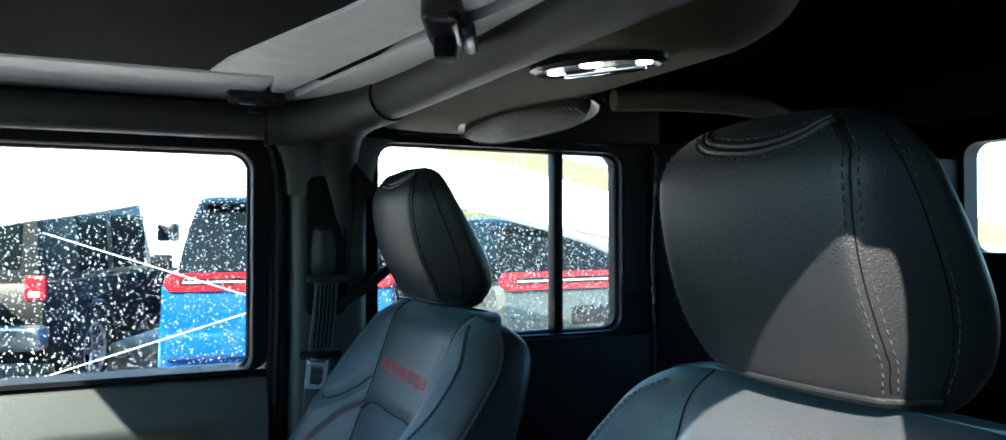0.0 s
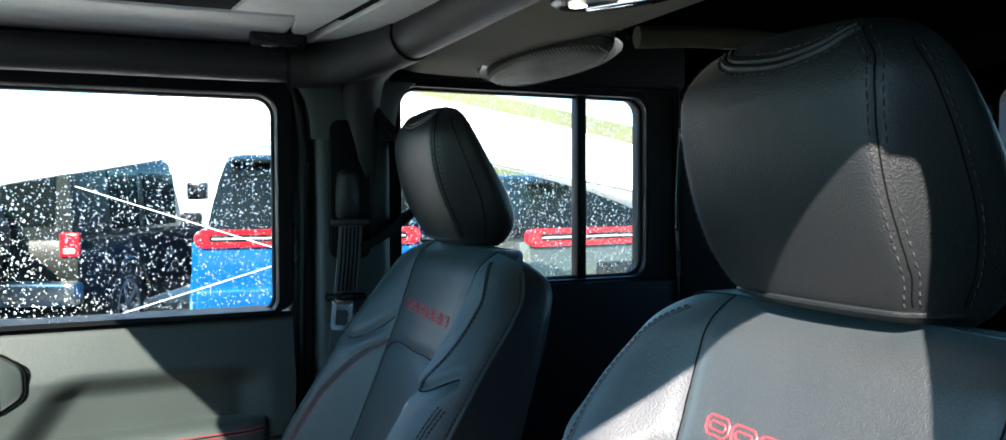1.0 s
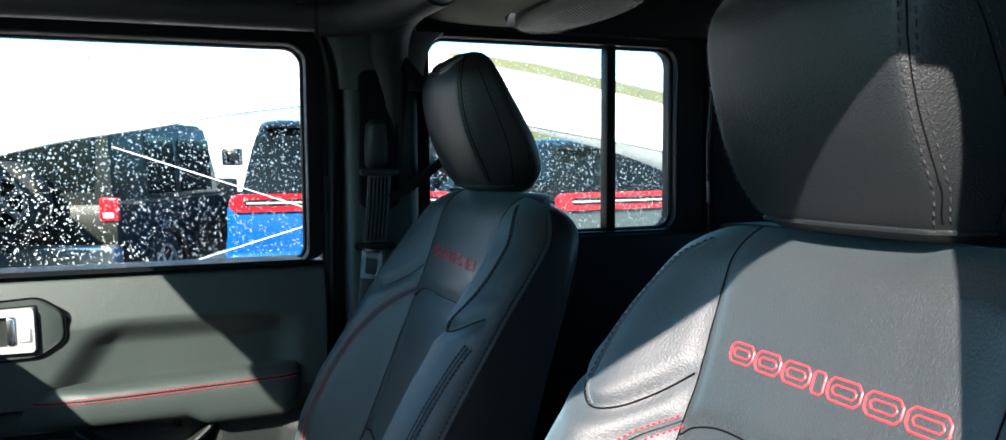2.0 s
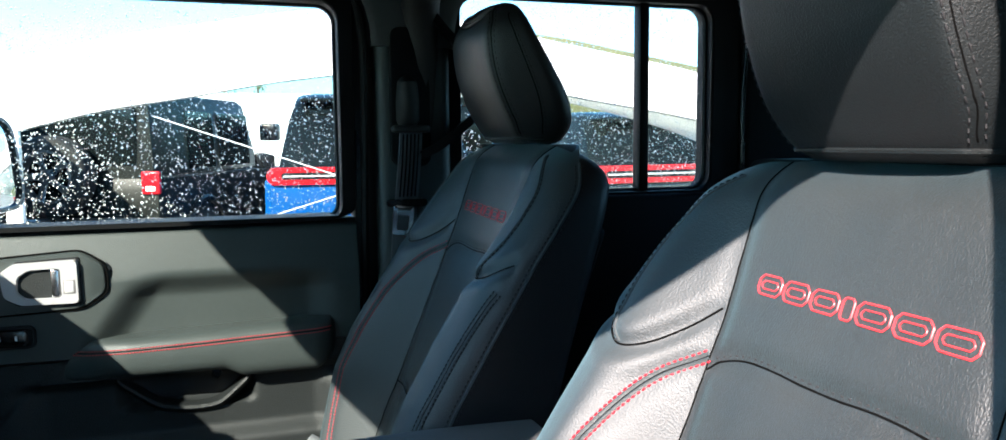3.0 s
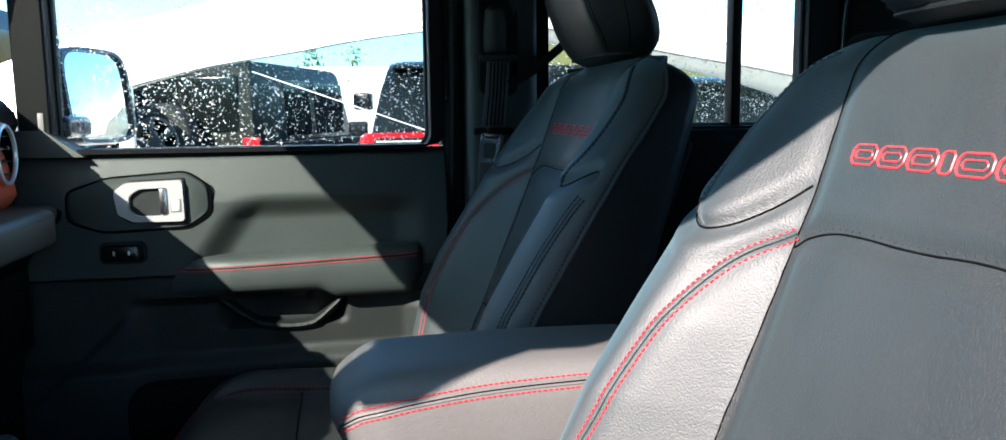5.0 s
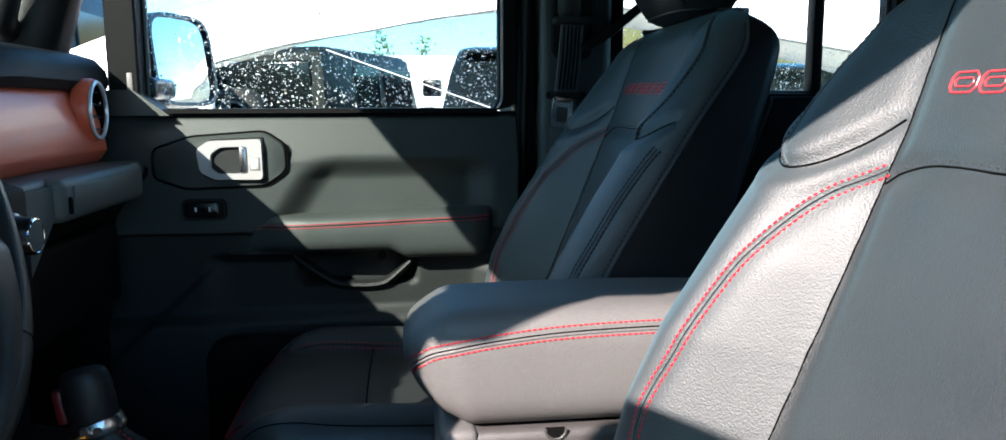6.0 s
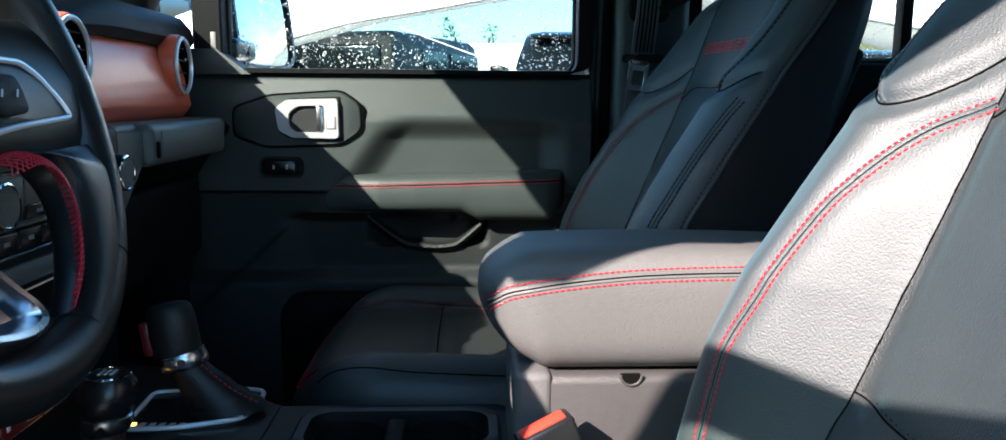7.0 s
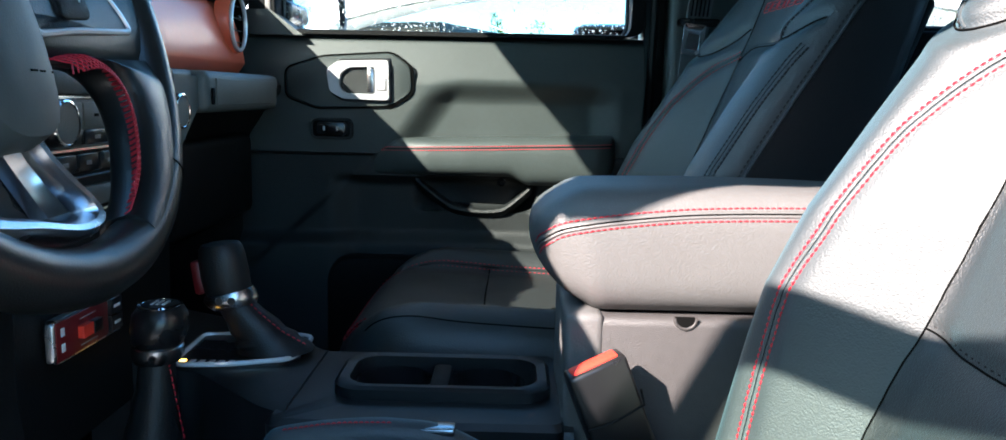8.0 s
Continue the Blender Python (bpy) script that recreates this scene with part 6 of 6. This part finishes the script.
        wm = part("wing_mirror", box(sg * half - 0.02 if sg > 0 else -half - 0.20, half + 0.20 if sg > 0 else -half + 0.02, L * 0.56, L * 0.60, belt + (0.34 if boxy else 0.02), belt + (0.56 if boxy else 0.20), 0.03, 3, m=m), SMOOTH_BLACK, s)
        for fy in (0.19, 0.80):
            r = 0.40 if boxy else 0.36
            ws = wheel_set(s, m @ Vector((sg * (half - 0.10), L * fy, r)), m.to_3x3() @ Vector((sg, 0, 0)), r)
            arch = [Vector((sg * (half + 0.02), L * fy + (r + 0.07) * math.cos(a), r + (r + 0.07) * math.sin(a))) for a in np.linspace(0.1, math.pi - 0.1, 24)]
            part("wheel_arch", tube([m @ p for p in arch], 0.035 if boxy else 0.018, 8), SMOOTH_BLACK if boxy else paint, s)
        if lamp == "square":
            tl = part("tail_lamp", box(min(sg * (half - 0.20), sg * (half - 0.02)), max(sg * (half - 0.20), sg * (half - 0.02)), -0.03, 0.03, belt - 0.16, belt + 0.06, 0.02, 3, m=m), TAIL_RED, s)
            part("lamp_lens", box(min(sg * (half - 0.16), sg * (half - 0.06)), max(sg * (half - 0.16), sg * (half - 0.06)), -0.036, -0.02, belt - 0.13, belt - 0.08, 0.008, m=m), LENS_WHITE, tl)
    if lamp == "bar":
        lz = belt + 0.03
        o, i = round_rect(-half + 0.02, half - 0.02, lz - 0.075, lz + 0.075, 0.07), round_rect(-half + 0.14, half - 0.14, lz - 0.03, lz + 0.03, 0.028)
        fr = bmesh.new()
        frame_ring(o, i, -0.015, 0.06, bm=fr)
        bmesh.ops.transform(fr, matrix=m, verts=fr.verts)
        tl = part("tail_lamp", fr, TAIL_RED, s, "wide red racetrack tail lamp")
        part("lamp_centre", box(-half + 0.13, half - 0.13, -0.003, 0.05, lz - 0.032, lz + 0.032, 0.005, m=m), SMOOTH_BLACK, tl)
        part("lamp_strip", box(-half + 0.16, half - 0.16, -0.006, 0.0, lz - 0.006, lz + 0.006, 0.001, m=m), LENS_WHITE, tl)
    bump = part("rear_bumper", box(-half + 0.02, half - 0.02, -0.14 if boxy else -0.06, 0.08, 0.52, 0.74, 0.04, 3, m=m), ALLOY if boxy else paint, s)
    part("plate_recess", box(-0.26, 0.26, -0.012, 0.01, 0.76, 0.92, 0.01, m=m), SMOOTH_BLACK, s)
    if spare:
        wheel_set(s, m @ Vector((-0.05, -0.16, 1.14)), m.to_3x3() @ Vector((0, -1, 0)), 0.38)
    return s


parked_car("parked_off_roader", "dark green boxy off-roader with rear spare wheel", pose(-1.52, 8.46, 0, 0, 0, -21), PAINT_DARK, True, lamp="square", spare=True, roof=1.93, length=4.8)
parked_car("parked_suv", "bright blue sport utility car with wide red tail lamp", pose(1.20, 7.0, 0, 0, 0, -4), PAINT_BLUE, False, DARK_GLASS, roof=1.90, half=0.98)
parked_car("parked_sedan", "pale grey car with wide red tail lamp", pose(3.75, 6.1, 0, 0, 0, 6), PAINT_GREY, False, DARK_GLASS, roof=1.70, half=0.98)

# Truck is added as a dark fill between the parked cars.
parked_car("dark_filler_truck", "added dark boxy truck filling the gap behind the row of cars", pose(3.25, 10.6, 0, 0, 0, 2), PAINT_DARK, True, lamp="square", roof=2.05, half=1.0)
# Made-up wagon, added only to darken the view past the windscreen pillar.
parked_car("dark_filler_wagon", "added dark boxy wagon filling the dark view through the windscreen", pose(-3.25, 5.6, 0, 0, 0, 0), PAINT_DARK, True, lamp="square", roof=2.2, half=1.0, length=4.8)

# white car standing close by, its roof arching over dark side windows
white = thing("white_wagon", (0.9, 4.1, 0.0), "white car with long arched roof standing alongside", "car")
ROOF = [(-1.9, 1.02), (-1.5, 1.24), (-1.15, 1.385), (-0.85, 1.475), (-0.50, 1.570), (-0.15, 1.632), (0.25, 1.705), (0.75, 1.755), (1.15, 1.720), (1.5, 1.650), (2.2, 1.535), (2.9, 1.36), (3.4, 1.16)]
WY0, WY1, LEAN_UP = 3.45, 4.95, 0.14


def roof_z(x):
    return lerp([tuple(p) for p in ROOF_S], x)


ROOF_S = [tuple(p) for p in spline(ROOF, 60)]
xs_r = np.linspace(-1.9, 3.4, 70)
for yy, nm in ((WY0, "near"), (WY1, "far")):
    rings = []
    for x in xs_r:
        z = roof_z(x) + (0.0 if nm == "near" else LEAN_UP)
        h = 0.27
        sgn = 1 if nm == "near" else -1
        rings.append([Vector((x, yy, z)), Vector((x, yy + 0.02 * sgn, z + 0.07)), Vector((x, yy + 0.10 * sgn, z + h - 0.02)), Vector((x, yy + 0.22 * sgn, z + h)), Vector((x, yy + 0.22 * sgn, z + h - 0.04)), Vector((x, yy + 0.06 * sgn, z + 0.0))])
    part("roof_side", loft(rings), PAINT_WHITE, white)
part("roof_skin", loft([[Vector((x, y, roof_z(x) + 0.267 + dz)) for y, dz in ((WY0 + 0.20, 0.0), (WY0 + 0.6, 0.07), (WY1 - 0.6, 0.14), (WY1 - 0.20, LEAN_UP), (WY1 - 0.20, LEAN_UP - 0.04), (WY0 + 0.20, -0.04))] for x in xs_r]), PAINT_WHITE, white)
part("body", box(-2.5, 3.7, WY0 - 0.02, WY1 + 0.02, 0.26, 0.70, 0.10, 4), PAINT_WHITE, white)
for px in (-0.80,):
    part("door_pillar", box(px - 0.03, px + 0.03, WY0 + 0.0, WY0 + 0.05, 0.8, roof_z(px) + 0.03, 0.01), PAINT_WHITE, white)
part("roof_lining", loft([[Vector((x, WY0 + 0.04, roof_z(x) - 0.004)), Vector((x, WY1 - 0.02, roof_z(x) + LEAN_UP - 0.004)), Vector((x, WY1 - 0.02, roof_z(x) + LEAN_UP + 0.03)), Vector((x, WY0 + 0.04, roof_z(x) + 0.03))] for x in xs_r]), LINING, white)
side = bmesh.new()
loft([[Vector((x, WY0 + 0.03, 0.80)), Vector((x, WY0 + 0.03, roof_z(x) + 0.01)), Vector((x, WY0 + 0.036, roof_z(x) + 0.01)), Vector((x, WY0 + 0.036, 0.80))] for x in np.linspace(-1.85, 3.3, 50)], bm=side)
part("side_window", side, TINTED, white, "dark tinted side glass").visible_shadow = False
for wx in (-1.6, 2.7):
    wheel_set(white, (wx, WY0 + 0.10, 0.34), (0, -1, 0), 0.34)
    wheel_set(white, (wx, WY1 - 0.10, 0.34), (0, 1, 0), 0.34)
# Two thin white lines converging in front of the side glass.
part("white_line", tube([(-0.30, 3.44, 1.554), (0.48, 3.44, 1.28)], 0.0019, 6), PAINT_WHITE, white)
part("white_line", tube([(-0.41, 3.44, 0.98), (0.48, 3.44, 1.236)], 0.0020, 6), PAINT_WHITE, white)

# distance
# Added unseen wall: holds low skylight off the cabin.
structure("sky_block_wall", box(-14, 1.3, -7.4, -7.0, -0.05, 5.0, 0.02), WALL_GREY, "added dark wall out of view, blocking low sky on the driver side", "wall")
van = thing("white_van", (4, 24, 0), "plain white panel van far across the car park", "van")
part("van_body", box(-4, 9, 22, 26, 0.0, 2.72, 0.2, 4), PAINT_WHITE, van)
# Made-up bank: imitates an olive reflection along the white car's roof.
structure("reflection_bank", loft([[Vector((x, 70, 0)), Vector((x, 84, z)), Vector((x, 95, z + 0.6)), Vector((x, 110, 0))] for x, z in ((-120, 4.0), (0, 4.4), (15, 5.0), (20, 13.2), (28, 13.4), (36, 12.6), (53, 9.8), (70, 7.4), (120, 5.0))]), OLIVE_BAND, "added olive bank standing in for a band reflected on the white roof", "hill")


def tree(loc, h, seed):
    rnd = random.Random(seed)
    t = thing("tree", loc, "small green leafy tree beyond the parked cars", "tree", "trees")
    x, y, z = loc
    tr = tube([(x, y, z), (x + 0.05, y, z + h * 0.4), (x + 0.02, y + 0.05, z + h * 0.95)], [0.10, 0.07, 0.02], 8)
    lv = bmesh.new()
    for k in range(14):
        a, e, f = rnd.uniform(0, 6.28), rnd.uniform(0.1, 0.9), rnd.uniform(0.35, 0.9)
        p0 = Vector((x, y, z + h * f))
        p1 = p0 + Vector((math.cos(a), math.sin(a), e)) * h * rnd.uniform(0.14, 0.26)
        tube([p0, (p0 + p1) / 2 + Vector((0, 0, 0.04)), p1], [0.025, 0.016, 0.006], 5, bm=tr)
        for i in range(60):
            q = p0.lerp(p1, rnd.uniform(0.35, 1.1)) + Vector([rnd.gauss(0, 0.12 * h / 3) for _ in range(3)])
            d = Vector([rnd.gauss(0, 1) for _ in range(3)]).normalized()
            s2 = d.orthogonal().normalized()
            ll = rnd.uniform(0.05, 0.11)
            n = d.cross(s2) * 0.012
            vs = [lv.verts.new(v) for v in (q - d * ll, q + s2 * ll * 0.45 + n, q + d * ll, q - s2 * ll * 0.45 + n)]
            lv.faces.new(vs)
    part("trunk", tr, BARK, t)
    part("crown", lv, LEAF, t)


tree((0.70, 27.6, 0), 3.45, 3)
tree((-0.25, 28.2, 0), 3.35, 5)

# rain on the side glass
rnd = random.Random(11)


def drops(name, x0, x1, z0, z1, n):
    """Flat round drops, small ones far commoner, on the outside of a pane."""
    bm = bmesh.new()
    for _ in range(n):
        x, z = rnd.uniform(x0, x1), rnd.uniform(z0, z1)
        r = min(0.0021, 0.0006 + rnd.expovariate(1 / 0.00040))
        k = rnd.uniform(0.85, 1.25)
        seg = 8
        y = GY + 0.0022
        a = [bm.verts.new((x + r * math.cos(2 * math.pi * i / seg), y, z + r * k * math.sin(2 * math.pi * i / seg))) for i in range(seg)]
        b = [bm.verts.new((x + 0.7 * r * math.cos(2 * math.pi * i / seg), y + 0.36 * r, z + 0.7 * r * k * math.sin(2 * math.pi * i / seg))) for i in range(seg)]
        c = bm.verts.new((x, y + 0.5 * r, z))
        for i in range(seg):
            j = (i + 1) % seg
            bm.faces.new((a[i], a[j], b[j], b[i]))
            bm.faces.new((b[i], b[j], c))
        bm.faces.new(a[::-1])
    ob = part(name, bm, WATER, sharp=80)
    ob.visible_shadow = False
    return tagged(ob, "rain drops scattered over the outside of the glass", "rain drops", kind="stuff")


WATER = material("water_drop", (0.95, 0.95, 0.95), 0.08, mottle=0.02, rough_var=0)
WATER.node_tree.nodes["Principled BSDF"].inputs["Transmission Weight"].default_value = 0.82
WATER.node_tree.nodes["Principled BSDF"].inputs["IOR"].default_value = 1.33
drops("rain_drops", -0.45, 0.195, 1.30, 1.70, 6600)
drops("rain_drops", 0.43, 0.975, 1.335, 1.727, 5800)
